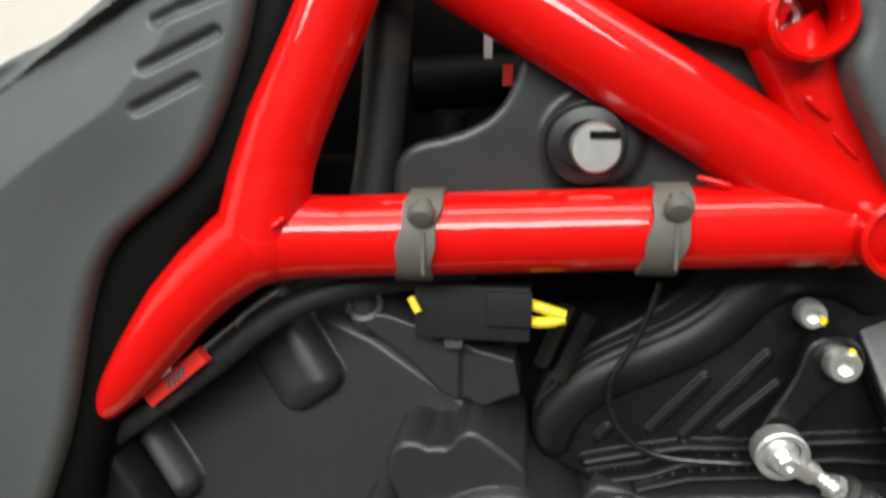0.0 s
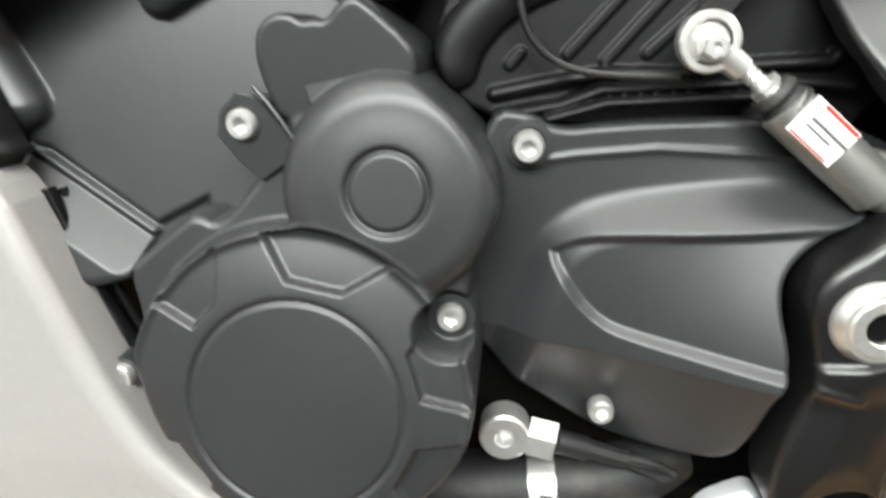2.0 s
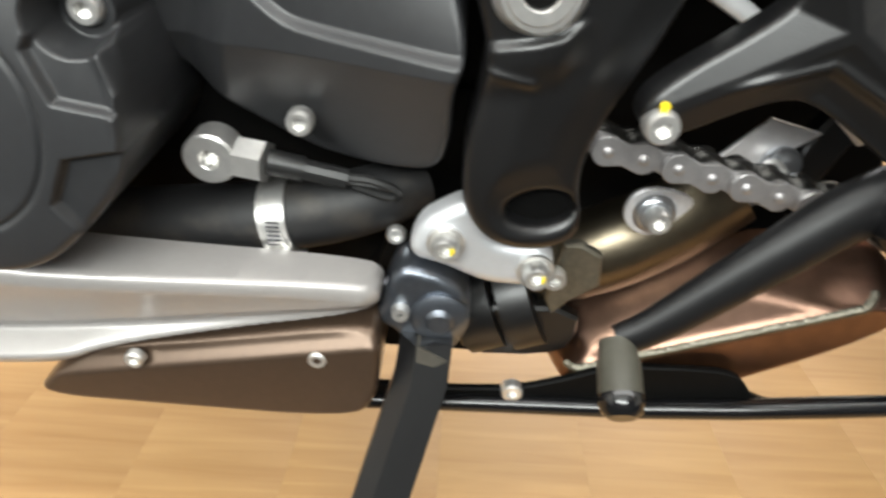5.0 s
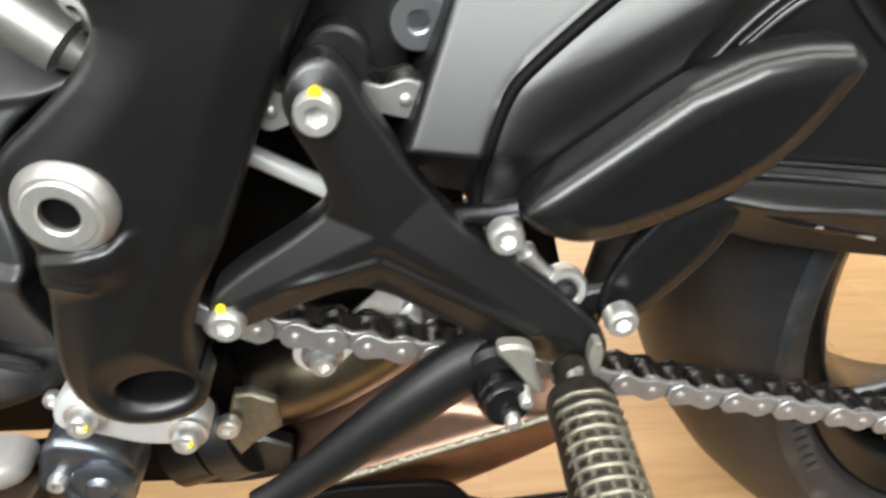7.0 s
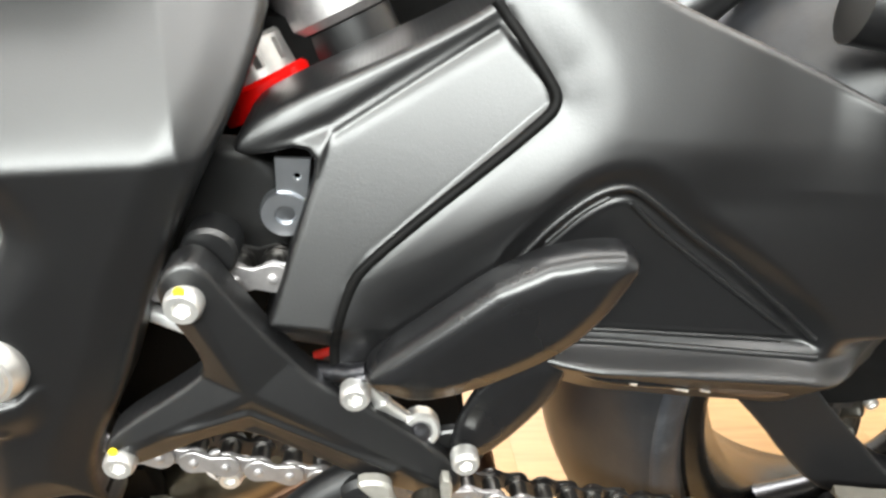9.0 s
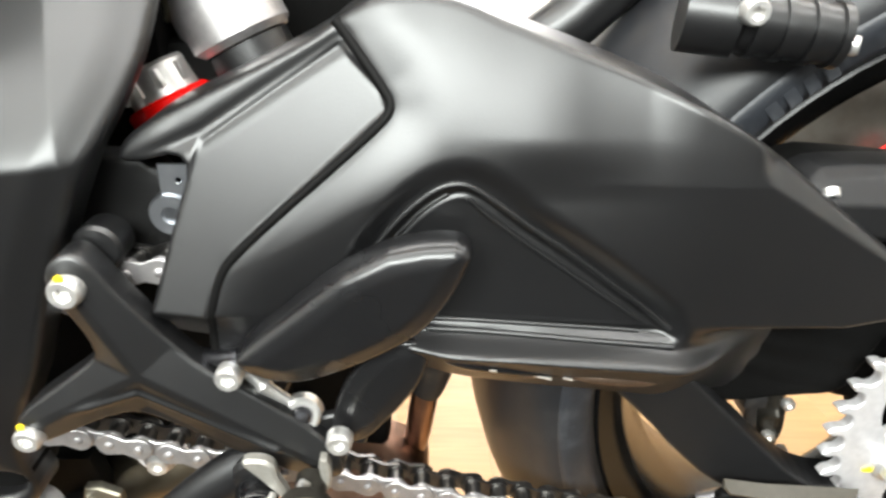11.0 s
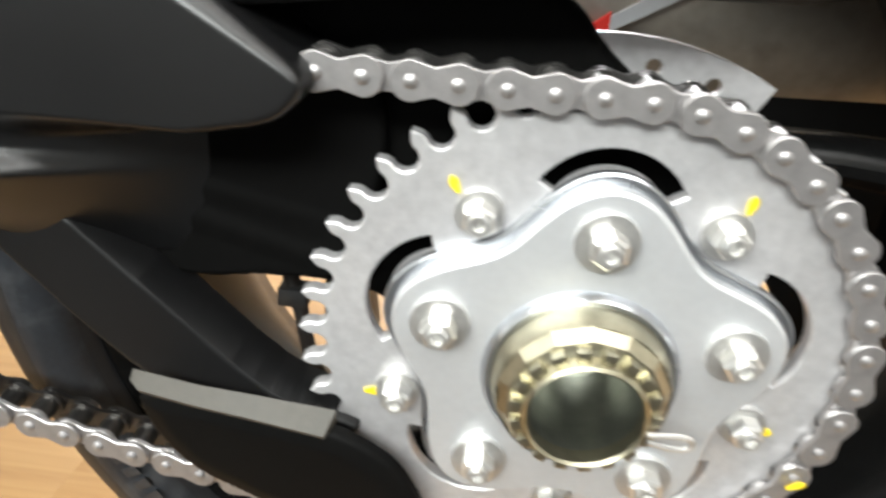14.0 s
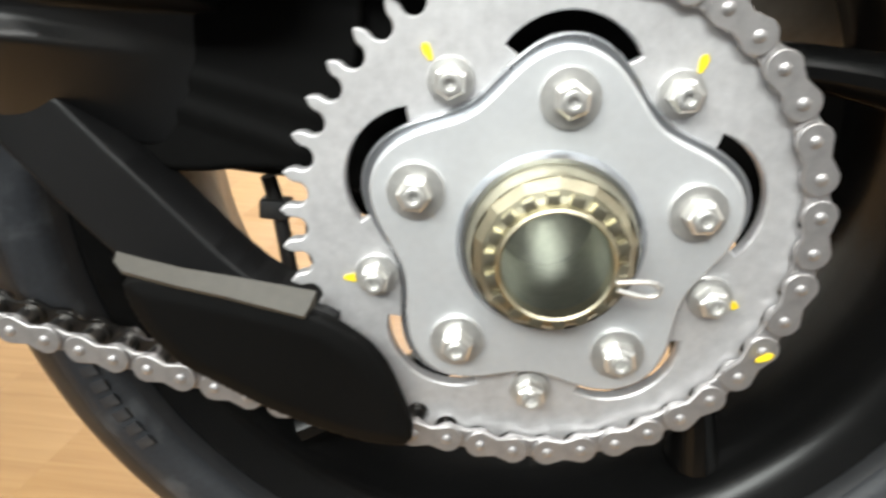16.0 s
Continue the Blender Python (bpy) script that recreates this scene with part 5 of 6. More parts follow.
# -- swingarm --
SA_TOP = [(0.296, 0.492), (0.308, 0.505), (0.351, 0.526), (0.391, 0.546), (0.401, 0.555), (0.420, 0.564), (0.448, 0.563), (0.473, 0.553), (0.524, 0.536), (0.579, 0.513), (0.627, 0.478), (0.690, 0.436)]
TRI = [(0.412, 0.451), (0.4245, 0.4700), (0.4393, 0.4840), (0.4539, 0.4900), (0.4665, 0.4840), (0.4847, 0.4690), (0.5031, 0.4570), (0.5433, 0.4268), (0.5627, 0.4125), (0.5645, 0.4070), (0.5228, 0.4090), (0.4805, 0.4115), (0.4389, 0.4140), (0.42, 0.42)]


def h_swing(x, z, d):
    knots = np.linspace(0.28, 0.72, 221)
    crest = np.convolve(np.pad(np.interp(knots, *np.array(SA_TOP).T), 12, mode="edge"), np.hanning(27)[1:-1] / 13, "valid")
    k = np.clip(1 - (np.interp(x, knots, crest) - z) / 0.080, 0, 1)
    out = 0.030 * (1 - k ** 1.35)
    # folded rear cover, its upper fold turning down along the rear edge
    fold = z - np.interp(x, [0.494, 0.540, 0.588], [0.4885, 0.4900, 0.4905])
    rear = step(0.470, 0.58, x)
    slope = 0.28 - 0.13 * step(0.532, 0.556, x)
    over = (x - 0.588) * 0.50 + (z - 0.4905) * 0.866
    out = out * (1 - rear) + rear * (0.030 - slope * np.clip(fold, 0, 0.06) - 0.7 * np.clip(over - 0.001, 0, 0.03) * step(0.580, 0.594, x))
    out = out + 0.0075 * step(0.430, 0.505, x) * step(0.480, 0.510, z) * (1 - rear)
    # shelf below the triangle, with the underside falling back below its edge
    rim = np.interp(x, [0.40, 0.445, 0.480, 0.505, 0.547, 0.585, 0.612], [0.4120, 0.4085, 0.4060, 0.4035, 0.4005, 0.3960, 0.3910])
    ledge = step(0.40, 0.46, x) * (1 - step(0.560, 0.630, x))
    out = out + 0.0125 * ledge * (1 - step(-0.0012, 0.0072, z - rim))
    below = 0.0012 * np.log1p(np.exp(np.clip((rim - z) / 0.0012, -30, 40)))
    out = out - 0.85 * np.minimum(below, 0.06) * step(0.38, 0.44, x)
    # neck behind the shelf, falling back into the chain tunnel
    neck = step(0.556, 0.650, x) * (1 - step(0.4065, 0.4190, z))
    out = out * (1 - neck) - 0.015 * neck
    # cover panel with a dark joint
    s, _, _ = near_line(x, z, chaikin([(0.398, 0.552), (0.405, 0.544), (0.418, 0.528), (0.424, 0.519), (0.417, 0.510), (0.351, 0.453), (0.343, 0.440), (0.337, 0.416), (0.338, 0.39)], 2, False))
    panel, _, _ = signed(x, z, np.array([(0.30, 0.40), (0.336, 0.500), (0.400, 0.543), (0.418, 0.526), (0.421, 0.518), (0.351, 0.455), (0.341, 0.440), (0.335, 0.416), (0.336, 0.39)]))
    flat = 0.025 - 0.38 * (z - 0.455) + 0.18 * (x - 0.351)
    p = step(-0.0012, 0.0012, panel)
    flat = flat - 1.3 * np.clip(0.424 - z, 0, 0.05)
    near = (1 - step(0.0, 0.030, -panel)) * step(0.395, 0.43, z)
    out = out * (1 - near) + (out * 0.35 + flat * 0.65) * near
    out = out * (1 - p) + flat * p
    out = out - 0.0006 * groove(s, 0.0026)
    s, _, _ = near_line(x, z, [(0.30, 0.487), (0.336, 0.503), (0.400, 0.544)])
    out = out - 0.002 * groove(s, 0.004)
    # triangular recess with a channelled rim
    t, _, _ = signed(x, z, chaikin(TRI, 2))
    q = step(-0.014, -0.001, t) * step(0.405, 0.413, z) * (1 - step(0.548, 0.572, x))
    out = out * (1 - q) + np.minimum(out, 0.0245) * q
    return out - 0.0022 * groove(t - 0.0045, 0.0022) - 0.0012 * step(0.006, 0.009, t)


arm = relief("swingarm", [(0.300, 0.398), (0.309, 0.420), (0.321, 0.459), (0.334, 0.497), (0.298, 0.486), (0.296, 0.494)] + SA_TOP[1:-1] + [(0.665, 0.4515), (0.682, 0.4405), (0.681, 0.4325), (0.671, 0.4232), (0.650, 0.4187), (0.640, 0.4160), (0.652, 0.4050), (0.660, 0.380), (0.655, 0.348), (0.612, 0.3475), (0.560, 0.3600), (0.5315, 0.3655), (0.4993, 0.3700), (0.466, 0.3765), (0.44, 0.386), (0.42, 0.391), (0.40, 0.395)], 0.288, 0.335, BLACK_SATIN, moto, h_swing, 0.0010, 0.003, label="satin black single-sided swingarm")


def h_throat(x, z, d):
    s, _, _ = near_line(x, z, [(0.575, 0.3800), (0.599, 0.3743), (0.6757, 0.3537), (0.70, 0.350)])
    u, _, _ = near_line(x, z, [(0.575, 0.3900), (0.610, 0.3850), (0.690, 0.3690)])
    return 0.0009 * (1 - step(0.0, 0.008, s)) + 0.0006 * (1 - step(0.0, 0.007, u))


# blacker than the arm itself: shade of the hollow put into the colour
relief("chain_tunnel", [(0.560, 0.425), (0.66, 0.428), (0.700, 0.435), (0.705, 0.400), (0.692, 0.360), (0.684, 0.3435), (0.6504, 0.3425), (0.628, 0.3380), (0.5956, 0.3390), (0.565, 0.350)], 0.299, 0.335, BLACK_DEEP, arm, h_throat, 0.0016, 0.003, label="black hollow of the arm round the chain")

g = Geo()
ln = chaikin([(0.398, 0.552), (0.405, 0.544), (0.418, 0.528), (0.424, 0.519), (0.417, 0.510), (0.351, 0.453), (0.343, 0.440), (0.337, 0.416), (0.338, 0.39)], 3, False)
hs = h_swing(ln[:, 0], ln[:, 1], np.full(len(ln), 0.03))
sweep(g, [(x, 0.288 - h + 0.0014, z) for (x, z), h in zip(ln, hs)], 0.0027, 10)
part("cover_joint", g, BLACK_DEEP, arm, "dark joint round the pivot cover", 60)
for line, r in (([(0.414, 0.4555), (0.4245, 0.4705), (0.4393, 0.4845), (0.4500, 0.4890), (0.4591, 0.4872), (0.4847, 0.4683), (0.5031, 0.4568), (0.5225, 0.4424), (0.5433, 0.4268), (0.5580, 0.4150)], 0.0016), ([(0.4567, 0.4812), (0.4663, 0.4724), (0.4839, 0.4597), (0.5026, 0.4466), (0.5224, 0.4327), (0.5436, 0.4185)], 0.0012), ([(0.4245, 0.4620), (0.437, 0.4762), (0.4475, 0.4830)], 0.0012), ([(0.4387, 0.4182), (0.4593, 0.4174), (0.5011, 0.4145), (0.5439, 0.4118)], 0.0013), ([(0.4389, 0.4136), (0.4805, 0.4112), (0.5228, 0.4086), (0.560, 0.4066)], 0.0016)):
    g = Geo()
    ln = chaikin(line, 2, False)
    hs = h_swing(ln[:, 0], ln[:, 1], np.full(len(ln), 0.03))
    lift = 0.0002
    sweep(g, [(x, 0.288 - h - lift, z) for (x, z), h in zip(ln, hs)], r, 10)
    part("recess_rib", g, BLACK_SATIN, arm, "", 60)
# no opening is cut: a solid strip carries the floor's brown as its colour
g = Geo()
ln = np.array([(0.508, 0.3880), (0.522, 0.3872), (0.537, 0.3855), (0.549, 0.3840), (0.558, 0.3828)])
hs = h_swing(ln[:, 0], ln[:, 1], np.full(len(ln), 0.03))
sweep(g, [(x, 0.288 - h + 0.0012, z) for (x, z), h in zip(ln, hs)], [0.0008, 0.0032, 0.0038, 0.0028, 0.0008], 12, 2)
part("lens_slot", g, DARK_TRIM, arm, "long pointed slot, solid strip in the brown of the floor behind", 60)
g = Geo()
ln = np.array([(0.4456, 0.4025), (0.4557, 0.4004), (0.4691, 0.3972), (0.4899, 0.3915), (0.512, 0.3882)])
hs = h_swing(ln[:, 0], ln[:, 1], np.full(len(ln), 0.03))
sweep(g, [(x, 0.288 - h + 0.0014, z) for (x, z), h in zip(ln, hs)], [0.0008, 0.0030, 0.0034, 0.0028, 0.0008], 12, 2)
part("lens_slot", g, BLACK_GLOSS, arm, "long dark slot under the shelf", 60)
for x, z, w in ((0.4700, 0.3968, 0.006), (0.4960, 0.3892, 0.011), (0.5100, 0.3878, 0.005)):
    g = Geo()
    sweep(g, [(x - w / 2, 0.288 - float(h_swing(np.array(x), np.array(z), 0.03)) - 0.0014, z + 0.12 * w), (x + w / 2, 0.288 - float(h_swing(np.array(x), np.array(z), 0.03)) - 0.0014, z - 0.12 * w)], 0.0007, 8)
    part("slot_rivet", g, ZINC, arm, "small bright clip inside the slot")
g = Geo()
lathe(g, [(0.0, 0.001), (0.0035, 0.0), (0.0045, -0.001), (0.0052, 0.002)], 16, pose(0.4235, 0.268, 0.4005))
part("plug", g, CLEVIS, arm, "small plug at the front of the shelf")
# shade behind the sprocket is put into this casting's near-black colour
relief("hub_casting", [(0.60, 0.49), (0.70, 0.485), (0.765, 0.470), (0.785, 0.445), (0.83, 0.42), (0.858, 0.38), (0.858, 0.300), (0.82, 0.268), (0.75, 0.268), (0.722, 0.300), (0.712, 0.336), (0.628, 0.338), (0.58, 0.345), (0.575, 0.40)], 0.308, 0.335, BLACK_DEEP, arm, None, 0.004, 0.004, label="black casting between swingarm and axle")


stay = relief("lower_stay", [(0.535, 0.372), (0.560, 0.378), (0.582, 0.374), (0.5931, 0.3625), (0.6229, 0.3338), (0.6559, 0.3020), (0.676, 0.2900), (0.700, 0.287), (0.700, 0.280), (0.655, 0.283), (0.632, 0.288), (0.6079, 0.2986), (0.5816, 0.3235), (0.560, 0.3480)], 0.276, 0.305, SEMI, arm, None, 0.0013, 0.0010, 1, label="black stay running down from the swingarm")


def h_fin(x, z, d):
    return 0.002 * step(0, 0.01, d) - 1.1 * np.clip(z - (0.303 - 0.14 * (x - 0.608)), 0, 0.02)


relief("chain_fin", [(0.607, 0.304), (0.650, 0.298), (0.690, 0.292), (0.704, 0.286), (0.720, 0.275), (0.731, 0.255), (0.741, 0.226), (0.714, 0.226), (0.677, 0.237), (0.652, 0.249), (0.627, 0.261), (0.611, 0.284)], 0.264, 0.270, BLACK_DEEP, arm, h_fin, 0.0016, 0.002, label="black chain guard fin over the lower run")
g = Geo()
lathe(g, [(0.0, -0.020), (0.040, -0.018), (0.058, -0.006), (0.064, 0.02), (0.064, 0.03)], 40, pose(0.788, 0.325, 0.331))
part("axle_carrier", g, BLACK_DEEP, arm)

# -- chain guard --


def h_cg(x, z, d):
    f1 = z - np.interp(x, [0.60, 0.66, 0.86], [0.4785, 0.4768, 0.4775])
    return 0.003 * step(0, 0.005, d) - 0.9 * np.clip(f1, 0, 0.012) - 0.5 * np.clip(f1 - 0.012, 0, 1)


cg = relief("chain_guard", [(0.6155, 0.4790), (0.634, 0.4630), (0.6515, 0.4565), (0.68, 0.4605), (0.7356, 0.4700), (0.86, 0.4750), (0.86, 0.493), (0.76, 0.493), (0.70, 0.493), (0.64, 0.493), (0.6195, 0.4905)], 0.273, 0.305, SEMI, moto, h_cg, 0.0012, 0.0014, 1, label="black folded chain guard")
bolt(cg, 0.6262, 0.2765, 0.4830, BOLT_SMALL, 0.85, (45, 0))

# -- linkage, hugger and pipe below the swingarm --
g = Geo()
plate(g, chaikin([(0.30, 0.30), (0.34, 0.335), (0.40, 0.335), (0.412, 0.300), (0.418, 0.272), (0.412, 0.235), (0.377, 0.215), (0.31, 0.21)], 2), 0.362, 0.39, bevel=0.004)
part("linkage_rocker", g, BLACK_DEEP, moto, "dark suspension rocker", 40)
g = Geo()
sweep(g, [(0.442, 0.374, 0.294), (0.438, 0.373, 0.270), (0.435, 0.374, 0.240), (0.426, 0.38, 0.21)], [0.010, 0.010, 0.009, 0.007], 20, 2)
breather = part("breather_pipe", g, EXHAUST, moto, "red-brown pipe beside the tyre")
g = Geo()
sweep(g, [(0.456, 0.378, 0.345), (0.450, 0.376, 0.318), (0.443, 0.374, 0.292), (0.440, 0.374, 0.284)], [0.014, 0.014, 0.012, 0.010], 20, 2)
part("pipe_sleeve", g, RUBBER, breather, "black rubber sleeve on the pipe")
g = Geo()
plate(g, chaikin([(0.318, 0.301), (0.338, 0.322), (0.352, 0.316), (0.366, 0.310), (0.375, 0.298), (0.371, 0.276), (0.356, 0.268), (0.336, 0.284)], 2), 0.350, 0.357, bevel=0.001)
lathe(g, [(0.0, -0.002), (0.0150, -0.002), (0.0155, -0.0005), (0.0175, -0.0005), (0.0185, 0.0005), (0.0185, 0.004)], 36, pose(0.358, 0.350, 0.288))
sweep(g, [(0.352, 0.344, 0.282), (0.318, 0.342, 0.262)], 0.0028, 10)
lever = part("linkage_lever", g, ALU, moto, "bright steel linkage lever", 40)
lever.matrix_basis = pose(-0.0037, 0.0135, -0.0092)
bolt(lever, 0.358, 0.348, 0.288, BOLT_WIDE, 1.35)
g = Geo()
plate(g, chaikin([(0.336, 0.339), (0.360, 0.372), (0.373, 0.372), (0.354, 0.330), (0.343, 0.300), (0.326, 0.300)], 1), 0.306, 0.318, bevel=0.002)
part("linkage_arm", g, BLACK_SATIN, moto, "black linkage arm", 40)
g = Geo()
sweep(g, [(0.652, 0.334, 0.330), (0.6576, 0.336, 0.3091), (0.6640, 0.336, 0.2673), (0.6770, 0.336, 0.2505), (0.7005, 0.336, 0.2293), (0.72, 0.338, 0.222)], 0.0040, 12, 2)
cable = part("sensor_cable", g, RUBBER, arm, "black speed sensor cable")
g = Geo()
box(g, (0.6560, 0.334, 0.3135), (0.015, 0.012, 0.010), 0.002)
part("cable_grip", g, RUBBER, cable)
cal = relief("brake_caliper", [(0.6680, 0.325), (0.688, 0.328), (0.688, 0.300), (0.694, 0.262), (0.686, 0.256), (0.675, 0.266), (0.666, 0.290)], 0.345, 0.385, WORN_DARK, arm, lambda x, z, d: 0.010 * step(0, 0.014, d) + 0.004 * groove(np.hypot(x - 0.680, z - 0.288) - 0.009, 0.003), 0.0015, 0.006, label="dark grey brake caliper behind the sprocket")
for x, z in ((0.6830, 0.3060), (0.6760, 0.2780), (0.6880, 0.2650)):
    bolt(cal, x, 0.338, z, BOLT_SMALL, 0.9)
g = Geo()
plate(g, [(0.2243, 0.2551), (0.2278, 0.2681), (0.2365, 0.2689), (0.2489, 0.2619), (0.2504, 0.2426), (0.2356, 0.2313), (0.2273, 0.2219), (0.2223, 0.2320)], 0.300, 0.306, bevel=0.0015)
tab = part("exhaust_tab", g, WORN, pipe, "dull grey steel mounting tab", 40)
bolt(tab, 0.2244, 0.298, 0.2505, BOLT_SMALL, 1.3)
relief("brake_bracket", [(0.3900, 0.3500), (0.3940, 0.3720), (0.4000, 0.3880), (0.4120, 0.4040), (0.4280, 0.4130), (0.4420, 0.4060), (0.4365, 0.3850), (0.4210, 0.3630), (0.4060, 0.3465)], 0.255, 0.260, HEEL, guard, lambda x, z, d: 0.002 * step(0, 0.01, d), 0.0012, 0.002, label="dark satin blade below the heel guard")
# top face of the slider, paler than the fin below it
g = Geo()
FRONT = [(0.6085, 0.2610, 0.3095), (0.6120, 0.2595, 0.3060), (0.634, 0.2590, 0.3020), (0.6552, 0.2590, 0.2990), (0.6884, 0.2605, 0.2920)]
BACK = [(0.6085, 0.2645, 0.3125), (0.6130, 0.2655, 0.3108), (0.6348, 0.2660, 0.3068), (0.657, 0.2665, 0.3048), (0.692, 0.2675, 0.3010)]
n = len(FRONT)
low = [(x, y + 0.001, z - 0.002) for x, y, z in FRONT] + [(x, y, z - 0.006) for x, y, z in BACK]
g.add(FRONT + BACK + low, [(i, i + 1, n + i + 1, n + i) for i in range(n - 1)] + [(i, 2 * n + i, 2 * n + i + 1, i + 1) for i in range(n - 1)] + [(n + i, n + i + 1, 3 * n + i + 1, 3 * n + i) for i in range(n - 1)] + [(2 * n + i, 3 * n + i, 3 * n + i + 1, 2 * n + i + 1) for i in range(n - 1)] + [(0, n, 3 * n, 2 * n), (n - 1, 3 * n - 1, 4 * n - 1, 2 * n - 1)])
part("fin_ledge", g, PALE_EDGE, arm, "pale grey top face of the chain slider", 40)
g = Geo()
plate(g, [(0.10, 0.160), (0.14, 0.262), (0.216, 0.262), (0.228, 0.215), (0.222, 0.175), (0.19, 0.158)], 0.334, 0.345, bevel=0.003)
part("sump_cover", g, BLACK_DEEP, moto, "dark sump cover behind the side stand", 40)

# -- chain --
PITCH, PR, AX, AZ, CY = 0.015875, 0.1088, 0.788, 0.331, 0.2845
path = [(0.247, 0.4290), (0.30, 0.4365), (0.40, 0.4385), (0.55, 0.4375), (0.69, 0.4385)]
path += [(AX + PR * math.cos(radians(a)), AZ + PR * math.sin(radians(a))) for a in np.arange(94, -103, -2)]
path += [(0.735, 0.2265), (0.672, 0.2355), (0.604, 0.250), (0.540, 0.2645), (0.462, 0.2815), (0.388, 0.300), (0.30, 0.3195), (0.250, 0.331)]
path += [(0.250 + 0.0490 * math.cos(radians(a)), 0.3800 + 0.0490 * math.sin(radians(a))) for a in np.arange(-92, -268, -8)]
path = np.array(path)
seg = np.linalg.norm(np.diff(path, axis=0), axis=1)
run = np.concatenate([[0], np.cumsum(seg)])
count = int(run[-1] // PITCH)
count -= count % 2
joints = [(np.interp(i * run[-1] / count, run, path[:, 0]), np.interp(i * run[-1] / count, run, path[:, 1])) for i in range(count + 1)]
chain = new("drive_chain")
chain.parent = moto
chain.empty_display_size = 0.02
tagged(chain, "grey steel drive chain")


def link_outline(r, waist):
    p = []
    for a in range(90, 271, 15):
        p.append((-PITCH / 2 + r * math.cos(radians(a)), r * math.sin(radians(a))))
    p.append((0, -waist))
    for a in range(-90, 91, 15):
        p.append((PITCH / 2 + r * math.cos(radians(a)), r * math.sin(radians(a))))
    p.append((0, waist))
    return p


g = Geo()
plate(g, link_outline(0.0072, 0.0050), -0.0098, -0.0076, bevel=0.0004)
plate(g, link_outline(0.0072, 0.0050), 0.0076, 0.0098)
for s in (-1, 1):
    lathe(g, [(0.0, -0.0114), (0.0014, -0.0113), (0.0024, -0.0106), (0.0025, -0.0096)], 12, pose(s * PITCH / 2, 0, 0))
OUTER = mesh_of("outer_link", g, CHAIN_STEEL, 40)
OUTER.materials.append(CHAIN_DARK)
g = Geo()
plate(g, link_outline(0.0068, 0.0047), -0.0072, -0.0050, bevel=0.0004)
plate(g, link_outline(0.0068, 0.0047), 0.0050, 0.0072)
for s in (-1, 1):
    lathe(g, [(0.0, -0.0050), (0.0051, -0.0050), (0.0051, 0.0050), (0.0, 0.0050)], 14, pose(s * PITCH / 2, 0, 0))
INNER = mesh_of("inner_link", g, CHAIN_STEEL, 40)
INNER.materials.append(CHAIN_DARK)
# rollers and rear plates, all behind the front plates, take the darker steel
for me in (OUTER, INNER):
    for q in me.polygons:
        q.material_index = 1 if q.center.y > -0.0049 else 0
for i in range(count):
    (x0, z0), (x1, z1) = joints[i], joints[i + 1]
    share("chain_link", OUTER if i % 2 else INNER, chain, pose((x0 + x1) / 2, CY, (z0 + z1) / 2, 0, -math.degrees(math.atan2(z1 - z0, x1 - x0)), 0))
paint_dab(chain, 0.8880, 0.2722, 0.2862, 0.003, 0.008, 60)

# -- rear sprocket and hub --
BORE = node_mat("grey_green_bore_steel", (0.40, 0.41, 0.37), 0.36, 1.0, vary=0.15, bump=0.1)
TEETH = 43
SLOT = []
for i in range(5):
    a = 90 + 72 * i
    cx, cz = AX + 0.059 * math.cos(radians(a)), AZ + 0.059 * math.sin(radians(a))
    SLOT.append(ring_pts(cx, cz, 0.0315, 16, a - 58, a + 58) + ring_pts(cx, cz, 0.0235, 16, a + 58, a - 58))
pts = []
half = math.pi / TEETH
for i in range(TEETH):
    a = 2 * half * i
    seat = [(PR - 0.0052 * math.cos(b), 0.0052 * math.sin(b)) for b in np.radians(np.arange(-105, 106, 15))]
    tip = 0.1150
    flank = [(PR + 0.0036, 0.0058), (tip - 0.0003, tip * math.sin(half) - 0.0007), (tip, tip * math.sin(half) - 0.0002)]
    for u, v in [(p, -q) for p, q in flank[::-1]] + seat + flank:
        pts.append((AX + u * math.cos(a) - v * math.sin(a), AZ + u * math.sin(a) + v * math.cos(a)))
g = Geo()
plate(g, pts, 0.2812, 0.2878, SLOT + [ring_pts(AX, AZ, 0.040, 40)], 0.0008)
spr = part("rear_sprocket", g, STEEL, moto, "bright zinc-grey steel rear sprocket", 40)


def nut_mesh(r, r2):
    g = Geo()
    lathe(g, [(0.0, -0.0105), (0.0020, -0.0108), (0.0024, -0.0130), (0.0036, -0.0130), (0.0039, -0.0120), (0.0039, -0.0102), (r2 * 0.8, -0.0102), (r2, -0.0092), (r2, -0.0030), (r * 0.98, -0.0026), (r, -0.0016), (r, 0.0)], 24, hexes=(6, 7, 8))
    return mesh_of("flange_nut", g, ZINC, 30)


NUT, NUT_BIG = nut_mesh(0.0095, 0.0058), nut_mesh(0.0118, 0.0062)
for i in range(5):
    a = 126 - 72 * i
    x, z = AX + 0.0765 * math.cos(radians(a + 1.4)), AZ + 0.0765 * math.sin(radians(a + 1.4))
    share("flange_nut", NUT, spr, pose(x, 0.2812, z, 0, 17 * i, 0))
    dx, dz, tn = ((-0.010, 0.010, -30), (0.006, 0.012, 10), (0.010, -0.003, 100), (0.0, -0.0085, 0), (-0.011, -0.003, 85))[i]
    paint_dab(spr, x + dx, 0.2808, z + dz, 0.0035, 0.0075 if i != 3 else 0.003, tn)
g = Geo()
star = []
for i in range(160):
    a = 2 * math.pi * i / 160
    c5 = math.cos(5 * (a - math.pi / 2))
    r = 0.0706 + 0.0080 * c5
    star.append((AX + r * math.cos(a), AZ + r * math.sin(a)))
